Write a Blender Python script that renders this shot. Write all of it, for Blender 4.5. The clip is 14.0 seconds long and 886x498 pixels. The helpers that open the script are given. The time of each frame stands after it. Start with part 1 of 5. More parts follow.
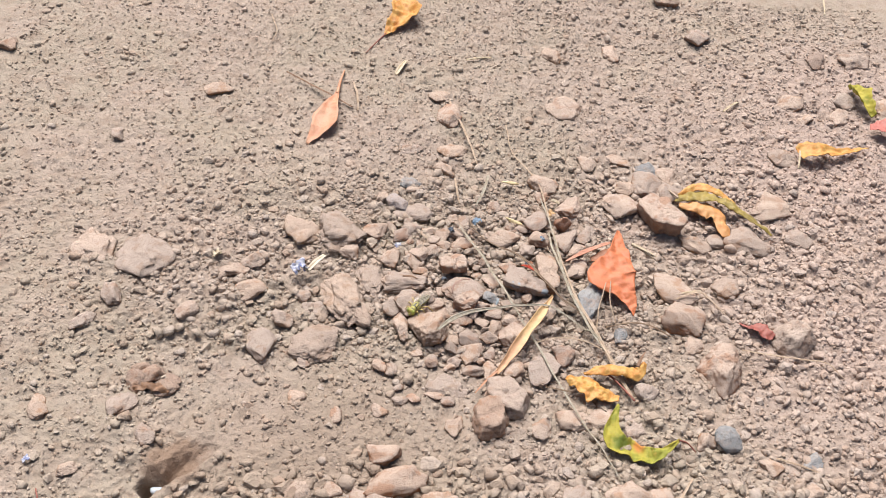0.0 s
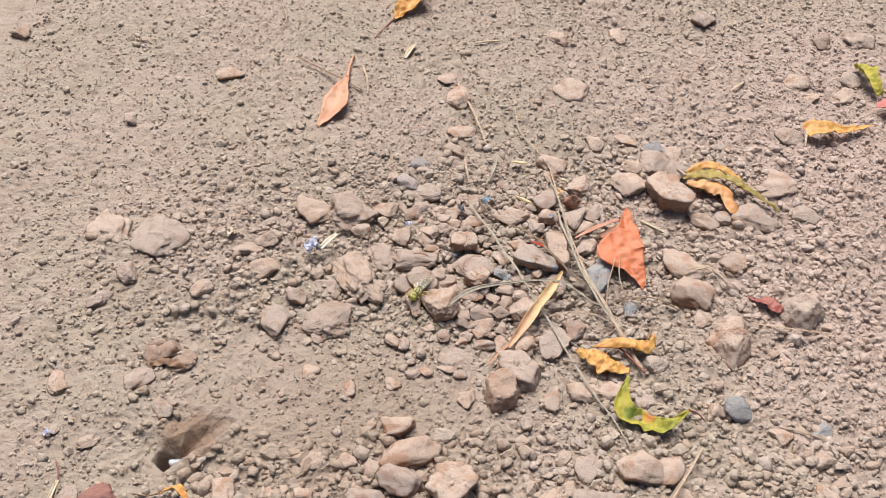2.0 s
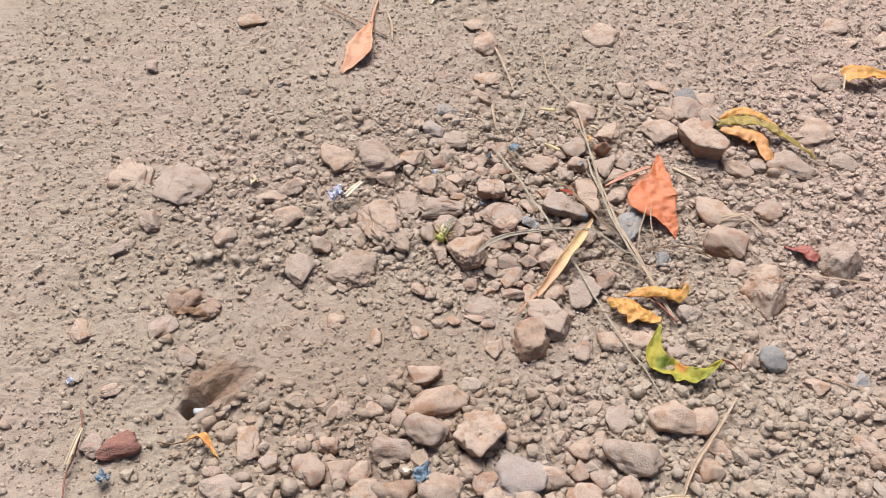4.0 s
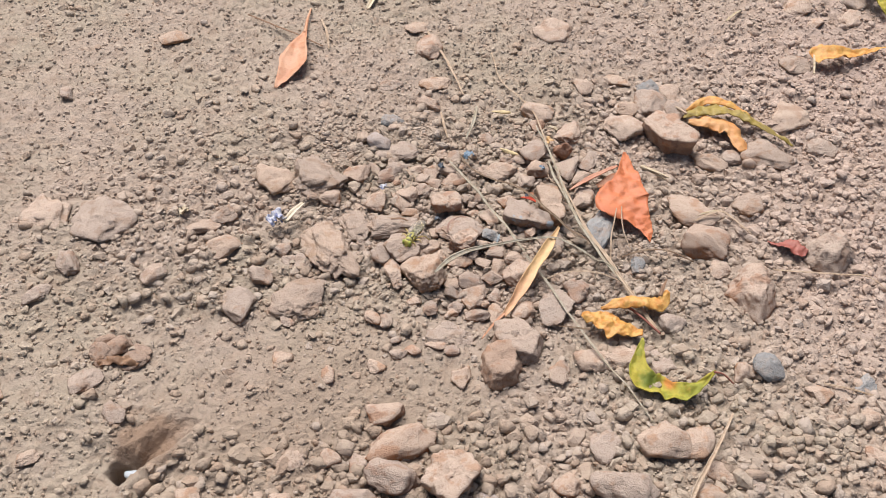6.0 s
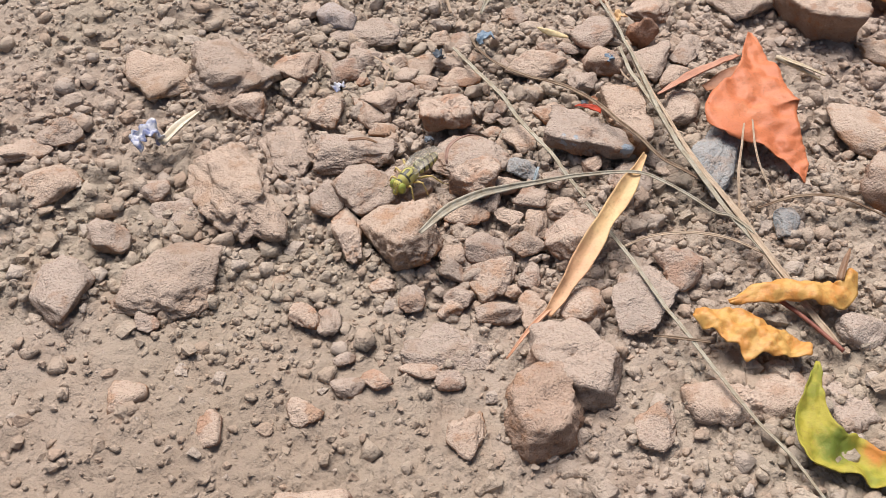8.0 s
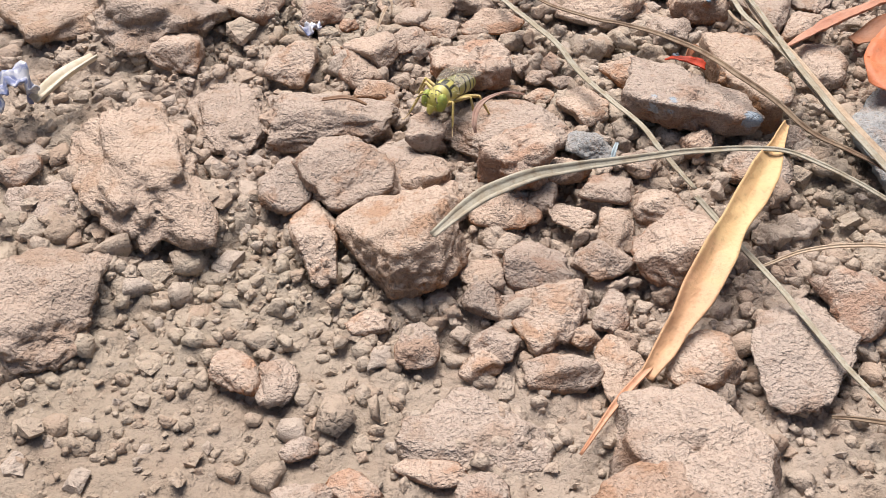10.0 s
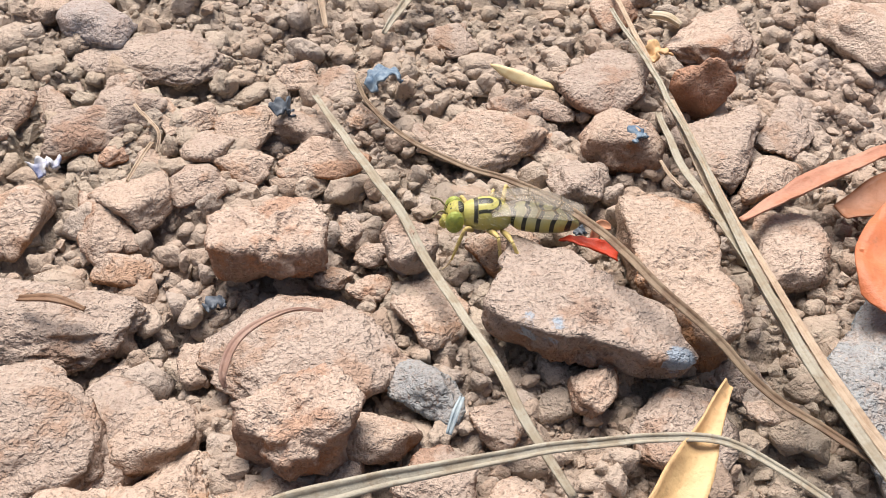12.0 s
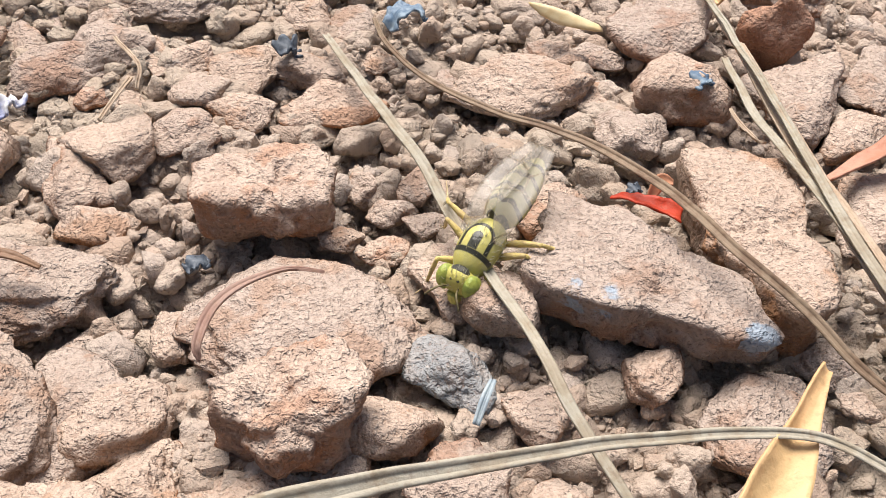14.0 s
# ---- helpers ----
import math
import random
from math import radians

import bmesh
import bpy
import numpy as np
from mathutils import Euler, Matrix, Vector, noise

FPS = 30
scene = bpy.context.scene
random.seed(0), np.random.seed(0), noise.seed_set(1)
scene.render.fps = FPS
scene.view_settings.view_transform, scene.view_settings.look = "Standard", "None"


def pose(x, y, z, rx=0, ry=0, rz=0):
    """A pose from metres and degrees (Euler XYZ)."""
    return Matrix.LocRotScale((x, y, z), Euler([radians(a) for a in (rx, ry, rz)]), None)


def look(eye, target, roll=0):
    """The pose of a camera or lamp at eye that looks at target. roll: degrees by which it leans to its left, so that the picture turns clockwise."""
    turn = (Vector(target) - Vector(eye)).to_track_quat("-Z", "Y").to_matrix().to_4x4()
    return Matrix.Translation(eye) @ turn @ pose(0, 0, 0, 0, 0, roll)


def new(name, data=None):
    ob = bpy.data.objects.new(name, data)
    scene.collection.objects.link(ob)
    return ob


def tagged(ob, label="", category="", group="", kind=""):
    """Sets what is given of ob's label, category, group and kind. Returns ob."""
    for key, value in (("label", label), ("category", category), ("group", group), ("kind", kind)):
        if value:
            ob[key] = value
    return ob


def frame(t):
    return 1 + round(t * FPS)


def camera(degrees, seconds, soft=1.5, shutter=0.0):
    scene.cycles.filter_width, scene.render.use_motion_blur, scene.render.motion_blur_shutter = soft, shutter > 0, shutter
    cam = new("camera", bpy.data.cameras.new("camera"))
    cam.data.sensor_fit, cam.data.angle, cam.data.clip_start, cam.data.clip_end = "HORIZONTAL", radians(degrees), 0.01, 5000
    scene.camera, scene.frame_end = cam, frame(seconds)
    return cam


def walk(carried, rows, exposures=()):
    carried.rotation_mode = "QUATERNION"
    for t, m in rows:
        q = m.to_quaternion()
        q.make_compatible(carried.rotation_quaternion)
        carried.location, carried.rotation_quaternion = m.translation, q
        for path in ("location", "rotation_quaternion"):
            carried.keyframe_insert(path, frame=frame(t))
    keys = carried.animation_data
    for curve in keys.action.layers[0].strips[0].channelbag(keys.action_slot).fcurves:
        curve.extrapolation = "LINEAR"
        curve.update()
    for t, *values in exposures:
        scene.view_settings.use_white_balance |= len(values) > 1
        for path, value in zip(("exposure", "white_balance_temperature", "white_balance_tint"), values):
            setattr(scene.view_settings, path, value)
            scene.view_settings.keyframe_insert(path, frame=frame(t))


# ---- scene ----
cam = camera(46.6, 14.0, soft=0.9)
PATH = [
    (0.0, -0.0000, -0.0000, 0.3720, 45.66, -4.08, -0.19),
    (0.5, 0.0000, -0.0089, 0.3734, 46.02, -3.87, -0.20),
    (1.0, 0.0012, -0.0110, 0.3694, 46.45, -3.56, -0.00),
    (1.5, -0.0008, -0.0124, 0.3728, 46.60, -3.93, -0.60),
    (2.0, -0.0011, -0.0118, 0.3687, 45.58, -3.35, -0.26),
    (2.5, -0.0046, -0.0092, 0.3635, 44.64, -3.03, 0.33),
    (4.8, -0.0012, -0.0089, 0.3532, 43.22, -2.27, 0.62),
    (5.0, -0.0030, -0.0102, 0.3517, 43.46, -2.81, 0.13),
    (5.5, -0.0016, -0.0018, 0.3450, 45.31, -2.57, -2.83),
    (6.0, 0.0032, 0.0227, 0.3229, 44.67, -1.08, -3.66),
    (6.5, 0.0119, 0.0689, 0.2769, 43.91, 0.14, -4.07),
    (7.0, 0.0192, 0.1009, 0.2428, 43.23, -0.19, -3.61),
    (7.5, 0.0192, 0.1317, 0.2115, 42.93, 0.21, -3.24),
    (7.7, 0.0203, 0.1427, 0.1972, 42.57, -0.10, -3.02),
    (9.8, 0.0177, 0.2079, 0.1170, 45.76, -1.60, -2.03),
    (10.0, 0.0197, 0.2161, 0.1080, 45.35, -1.38, -2.15),
    (10.5, 0.0262, 0.2391, 0.0961, 46.60, -0.90, -2.28),
    (11.0, 0.0368, 0.2620, 0.0914, 46.40, -1.01, -0.70),
    (11.5, 0.0436, 0.2794, 0.0920, 45.60, -1.25, 1.00),
    (12.0, 0.0465, 0.2799, 0.0886, 45.55, -3.38, -1.20),
    (12.5, 0.0518, 0.2882, 0.0837, 45.87, -2.79, -1.49),
    (13.0, 0.0551, 0.2906, 0.0775, 45.26, -2.48, -0.51),
    (13.5, 0.0491, 0.2900, 0.0727, 45.43, -2.52, 0.49),
    (14.0, 0.0474, 0.2906, 0.0718, 45.60, -3.03, 0.39),
]
# seconds, stops, white balance
EXPOSURES = [(0.0, 0.20, 6200, 10), (1.0, 0.12, 6200, 10), (2.5, 0.10, 6200, 10), (5.0, 0.05, 6250, 10), (7.5, 0.00, 6300, 10), (10.0, 0.18, 6350, 10), (12.0, 0.24, 6400, 10), (13.0, 0.18, 6400, 10), (14.0, 0.30, 6350, 10)]
walk(cam, [(t, pose(*p)) for t, *p in PATH], EXPOSURES)

# ---- light: bright overcast sky, a wide soft sun high behind the scene ----
world = bpy.data.worlds.new("sky")
scene.world = world
world.use_nodes = True
sky = world.node_tree.nodes.new("ShaderNodeTexSky")
sky.sky_type, sky.sun_disc = "NISHITA", False
sky.sun_elevation, sky.sun_rotation = radians(63), radians(-19)
sky.air_density, sky.dust_density = 1.0, 6.0
backing = world.node_tree.nodes["Background"]
world.node_tree.links.new(sky.outputs[0], backing.inputs[0])
backing.inputs[1].default_value = 0.085
sun = new("sun", bpy.data.lights.new("sun", "SUN"))
sun.data.energy, sun.data.angle, sun.data.color = 5.0, radians(40), (1.0, 0.93, 0.87)
sun.matrix_world = look((-0.35, 1.0, 2.1), (0, 0, 0))


# ---- noise on arrays ----
def hashed(i, j, k, seed):
    h = (i * 374761393 + j * 668265263 + k * 1103515245 + seed * 974634541).astype(np.int64) & 0xFFFFFFFF
    h = ((h ^ (h >> 13)) * 1274126177) & 0xFFFFFFFF
    h = ((h ^ (h >> 16)) * 2246822519) & 0xFFFFFFFF
    return ((h ^ (h >> 15)) & 0xFFFFFF) / float(0xFFFFFF)


def value_noise(p, seed=0):
    """Smooth noise from -1 to 1 at the rows of p."""
    b = np.floor(p).astype(np.int64)
    u = p - b
    u = u * u * (3 - 2 * u)
    total = 0
    for di in (0, 1):
        for dj in (0, 1):
            for dk in (0, 1):
                weight = np.abs(1 - di - u[:, 0]) * np.abs(1 - dj - u[:, 1]) * np.abs(1 - dk - u[:, 2])
                total = total + weight * hashed(b[:, 0] + di, b[:, 1] + dj, b[:, 2] + dk, seed)
    return total * 2 - 1


def fbm(p, octaves=4, seed=0):
    total, size = 0, 1.0
    for o in range(octaves):
        total = total + value_noise(p * 2.03 ** o + 17.3 * o, seed + o) * size
        size *= 0.5
    return total


# ---- the lie of the ground, in metres ----
def crumbs(x, y, cell, share, seed):
    """Half-buried angular crumbs, one a cell."""
    i0, j0 = np.floor(x / cell).astype(np.int64), np.floor(y / cell).astype(np.int64)
    top = np.zeros_like(x)
    zero = np.zeros_like(i0)
    for di in (-1, 0, 1):
        for dj in (-1, 0, 1):
            i, j = i0 + di, j0 + dj
            cx = (i + 0.15 + 0.7 * hashed(i, j, zero, seed)) * cell
            cy = (j + 0.15 + 0.7 * hashed(i, j, zero, seed + 1)) * cell
            r = cell * (0.22 + 0.38 * hashed(i, j, zero, seed + 2) ** 1.5) * (hashed(i, j, zero, seed + 3) < share)
            turn = hashed(i, j, zero, seed + 4) * 6.28
            r = np.maximum(r, 1e-9)
            dx, dy = (x - cx) / r, (y - cy) / r
            far = np.full_like(x, -9.0)
            for k in range(5):
                a = turn + k * 1.2566 + (hashed(i, j, zero, seed + 5 + k) - 0.5)
                far = np.maximum(far, dx * np.cos(a) + dy * np.sin(a))
            flat = 0.55 + 0.35 * (dx * np.cos(turn) + dy * np.sin(turn)) * hashed(i, j, zero, seed + 10)
            top = np.maximum(top, r * np.clip(np.minimum((1.0 - far) * 1.9, flat), 0, 0.9))
    return top


def powder(x, y):
    """Where the soil lies smooth and powdery, 0 to 1: scraped out between the burrow and the stones."""
    p = np.stack([x, y, 0 * x], -1).reshape(-1, 3)
    u, v = (x + 0.022) / 0.068, (y - 0.279 - 0.1 * (x + 0.02)) / 0.034
    edge = 0.35 * fbm(p * 45, 3, 71).reshape(np.shape(x))
    return 1 / (1 + np.exp((u ** 4 + v ** 4 - 1 + edge) / 0.25))


def rubble(x, y):
    """How stony the ground is, 0 to 1."""
    off = y - 0.36 - 0.15 * (x - 0.05)
    belt = np.exp(-((off / np.where(off > 0, 0.075, 0.048)) ** 2)) * (1 / (1 + np.exp(-(x + 0.13) / 0.03)))
    near = 1 / (1 + np.exp((y - 0.245 - 0.45 * np.maximum(x - 0.05, 0)) / 0.012)) * (1 / (1 + np.exp(-(x + 0.08) / 0.02)))
    right = 0.45 / (1 + np.exp(-(x - 0.1) / 0.04))
    return np.clip(0.18 + belt + near + right, 0, 1) * (1 - 0.55 * powder(x, y))


def rise(x, y):
    """Height of the soil without its crumbs."""
    x, y = np.asarray(x, float), np.asarray(y, float)
    p = np.stack([x, y, 0 * x], -1).reshape(-1, 3)
    far = np.clip((np.hypot(x - 0.03, y - 0.35) - 0.5) / 2, 0, 1)
    z = 0.0022 * fbm(p * 14, 3, 3).reshape(x.shape) * (1 - far) + 0.004 * far * fbm(p * 1.3, 2, 5).reshape(x.shape)
    # burrow: a scraped channel with a long far slope and a steep near rim, falling to a hole
    ax, ay, bx, by = -0.072, 0.2565, -0.0945, 0.2335
    long = math.hypot(bx - ax, by - ay)
    s = ((x - ax) * (bx - ax) + (y - ay) * (by - ay)) / long ** 2
    c = ((x - ax) * (by - ay) - (y - ay) * (bx - ax)) / -long * 1000
    c = c + 1.3 * fbm(p * 190, 4, 61).reshape(x.shape)
    step = lambda v: np.clip(v, 0, 1) ** 2 * (3 - 2 * np.clip(v, 0, 1))
    cross = np.where(c < 3, step((c + 7) / 6.5), 1 - step((c - 3) / 3.2))
    fall = (0.002 + 0.0095 * np.clip(s, 0, 1) ** 1.2) * step((s + 0.2) / 0.3) * (1 - step((s - 1.02) / 0.13))
    z = z - fall * cross
    pit = np.hypot(x + 0.0940, (y - 0.2350) * 1.2)
    z = z - 0.012 * (1 - step((pit - 0.0036) / 0.0018))
    z = z + 0.0022 * np.exp(-((c - 8) / 2.6) ** 2) * step((s + 0.1) / 0.3) * (1 - step((s - 0.95) / 0.2))
    # spoil heaped beside the channel
    z = z + 0.004 * np.exp(-(((x + 0.112) / 0.016) ** 2 + ((y - 0.262) / 0.018) ** 2))
    return z


def height(x, y):
    x, y = np.asarray(x, float), np.asarray(y, float)
    p = np.stack([x, y, 0 * x], -1).reshape(-1, 3)
    stony = rubble(x, y)
    smooth = 1 - 0.25 * powder(x, y)
    here = np.clip(1.6 - np.hypot(x - 0.05, y - 0.4) / 0.4, 0, 1)
    z = rise(x, y) + 0.0009 * here * fbm(p * 130, 4, 9).reshape(x.shape)
    x = x + 0.0009 * fbm(p * 330, 2, 41).reshape(x.shape)
    y = y + 0.0009 * fbm(p * 330, 2, 51).reshape(y.shape)
    bits = crumbs(x, y, 0.0085, 0.6, 11) * stony * 0.85
    bits = np.maximum(bits, crumbs(x + 0.31, y, 0.0042, 0.85, 21) * (0.42 + 0.58 * stony) * smooth)
    bits = bits + crumbs(x, y + 0.17, 0.0023, 0.9, 31) * 1.05 * smooth
    bits = bits * here
    hole = np.exp(-((np.hypot(x + 0.09, y - 0.243) / 0.012) ** 4))
    return z + bits * (1 - 0.45 * hole) - 0.0006 - 0.0012 * np.exp(-(((x - 0.055) / 0.075) ** 4) - (((y - 0.365) / 0.06) ** 4))


def put_mesh(name, verts, tris, material, smooth=True, quads=False):
    """A mesh from arrays of places and of faces."""
    n = 4 if quads else 3
    me = bpy.data.meshes.new(name)
    verts, tris = np.asarray(verts, np.float32), np.asarray(tris, np.int32)
    me.vertices.add(len(verts))
    me.vertices.foreach_set("co", verts.ravel())
    me.loops.add(tris.size)
    me.loops.foreach_set("vertex_index", tris.ravel())
    me.polygons.add(len(tris))
    me.polygons.foreach_set("loop_start", np.arange(0, tris.size, n, dtype=np.int32))
    me.polygons.foreach_set("use_smooth", np.broadcast_to(smooth, len(tris)).copy())
    me.update(calc_edges=True)
    me.validate()
    if material:
        me.materials.append(material)
    return me


def part(name, me, parent, label=""):
    ob = new(name, me)
    ob.parent = parent
    return tagged(ob, label)


# ---- materials ----
def nodes_of(name):
    m = bpy.data.materials.new(name)
    m.use_nodes = True
    nt = m.node_tree
    return m, nt, nt.nodes["Principled BSDF"]


def add(nt, kind, **values):
    n = nt.nodes.new("ShaderNode" + kind)
    for key, v in values.items():
        n.inputs[key.replace("_", " ")].default_value = v
    return n


def blend(nt, factor, a, b, mode="MIX"):
    """A colour mix; factor, a and b are sockets or values."""
    n = nt.nodes.new("ShaderNodeMix")
    n.data_type, n.blend_type = "RGBA", mode
    for socket, v in ((n.inputs[0], factor), (n.inputs[6], a), (n.inputs[7], b)):
        if isinstance(v, bpy.types.NodeSocket):
            nt.links.new(v, socket)
        else:
            socket.default_value = (*v, 1) if isinstance(v, tuple) and len(v) == 3 else v
    return n.outputs[2]


def ramp(nt, socket, low, high, to_low=0.0, to_high=1.0):
    n = nt.nodes.new("ShaderNodeMapRange")
    n.interpolation_type = "SMOOTHSTEP"
    nt.links.new(socket, n.inputs[0])
    for i, v in zip((1, 2, 3, 4), (low, high, to_low, to_high)):
        n.inputs[i].default_value = v
    return n.outputs[0]


def noise_at(nt, coords, scale, detail=4.0, rough=0.6):
    n = add(nt, "TexNoise", Scale=scale, Detail=detail, Roughness=rough)
    nt.links.new(coords, n.inputs["Vector"])
    return n.outputs["Fac"]


def own_coords(nt):
    """Object coordinates, shifted by each object's own chance."""
    tc, info = add(nt, "TexCoord"), add(nt, "ObjectInfo")
    shift = nt.nodes.new("ShaderNodeVectorMath")
    shift.operation = "ADD"
    nt.links.new(tc.outputs["Object"], shift.inputs[0])
    nt.links.new(info.outputs["Random"], shift.inputs[1])
    return shift.outputs[0], info.outputs["Random"]


def bumped(nt, bsdf, heights):
    """Relief in layers: rows of (height, strength, distance in metres)."""
    last = None
    for socket, strength, distance in heights:
        b = add(nt, "Bump", Strength=strength, Distance=distance)
        nt.links.new(socket, b.inputs["Height"])
        if last:
            nt.links.new(last, b.inputs["Normal"])
        last = b.outputs[0]
    nt.links.new(last, bsdf.inputs["Normal"])


def flakes(nt, coords, scale):
    """Flat-topped chips of uneven height, as a height from 0 to 1."""
    n = add(nt, "TexVoronoi", Scale=scale)
    nt.links.new(coords, n.inputs["Vector"])
    cell = nt.nodes.new("ShaderNodeSeparateColor")
    nt.links.new(n.outputs["Color"], cell.inputs[0])
    top = nt.nodes.new("ShaderNodeMath")
    top.operation = "MULTIPLY"
    nt.links.new(cell.outputs[0], top.inputs[0])
    nt.links.new(ramp(nt, n.outputs["Distance"], 0.25, 0.62, 1, 0), top.inputs[1])
    return top.outputs[0]


# settled dust, set paler than the soil to brighten stone tops as light would
LIT_DUST = (0.462, 0.362, 0.290)


def rock(name, light, dark, rust, dust=0.55, stain=None, spots=()):
    """Dusty stone: two tones, rusty patches, dark pores; what faces up gets settled dust and painted brightness."""
    m, nt, bsdf = nodes_of(name)
    co, chance = own_coords(nt)
    col = blend(nt, ramp(nt, noise_at(nt, co, 170, 5), 0.35, 0.68), light, dark)
    patches = ramp(nt, noise_at(nt, co, 150, 5, 0.65), 0.485, 0.63, 0, 0.87)
    col = blend(nt, patches, col, rust)
    # pale tops over darker sides: real dust plus the fall of light in colour
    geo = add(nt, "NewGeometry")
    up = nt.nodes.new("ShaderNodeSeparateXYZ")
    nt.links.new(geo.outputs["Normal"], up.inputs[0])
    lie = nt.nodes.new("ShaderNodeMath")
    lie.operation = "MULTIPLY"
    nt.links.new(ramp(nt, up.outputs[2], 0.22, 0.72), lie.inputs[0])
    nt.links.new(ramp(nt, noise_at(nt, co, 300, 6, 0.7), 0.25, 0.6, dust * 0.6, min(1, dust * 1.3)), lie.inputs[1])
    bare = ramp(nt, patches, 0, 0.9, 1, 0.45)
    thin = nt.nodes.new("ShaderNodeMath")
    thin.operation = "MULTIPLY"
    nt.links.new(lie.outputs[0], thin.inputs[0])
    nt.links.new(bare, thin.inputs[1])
    col = blend(nt, thin.outputs[0], col, LIT_DUST)
    pores = noise_at(nt, co, 2000, 2, 0.6)
    grit = noise_at(nt, co, 1700, 2, 0.6)
    col = blend(nt, ramp(nt, grit, 0.56, 0.68, 0, 0.38), col, (0.20, 0.12, 0.078))
    col = blend(nt, ramp(nt, pores, 0.57, 0.72, 0, 0.45), col, (0.13, 0.072, 0.044))
    for x, y, z, r in spots:
        far = nt.nodes.new("ShaderNodeVectorMath")
        far.operation = "DISTANCE"
        nt.links.new(geo.outputs["Position"], far.inputs[0])
        far.inputs[1].default_value = (x, y, z)
        rim = nt.nodes.new("ShaderNodeMath")
        rim.operation = "MULTIPLY_ADD"
        nt.links.new(noise_at(nt, co, 500, 4, 0.7), rim.inputs[0])
        rim.inputs[1].default_value = 0.003
        nt.links.new(far.outputs["Value"], rim.inputs[2])
        col = blend(nt, ramp(nt, rim.outputs[0], r + 0.0012, r + 0.0018, 0.8, 0), col, stain)
    col = blend(nt, ramp(nt, noise_at(nt, co, 2600, 2, 0.6), 0.58, 0.74, 0, 0.42), col, (0.50, 0.41, 0.335))
    tint = nt.nodes.new("ShaderNodeHueSaturation")
    nt.links.new(ramp(nt, chance, 0, 1, 0.93, 1.12), tint.inputs["Value"])
    nt.links.new(ramp(nt, noise_at(nt, co, 0.9, 0), 0.3, 0.7, 0.85, 1.08), tint.inputs["Saturation"])
    nt.links.new(col, tint.inputs["Color"])
    nt.links.new(tint.outputs[0], bsdf.inputs["Base Color"])
    bsdf.inputs["Roughness"].default_value = 0.9
    bsdf.inputs["Specular IOR Level"].default_value = 0.2
    bumped(nt, bsdf, ((noise_at(nt, co, 300, 5, 0.6), 0.75, 0.0012), (ramp(nt, grit, 0.4, 0.66, 1, 0), 0.6, 0.0004), (ramp(nt, pores, 0.4, 0.7, 1, 0), 0.4, 0.0004)))
    return m


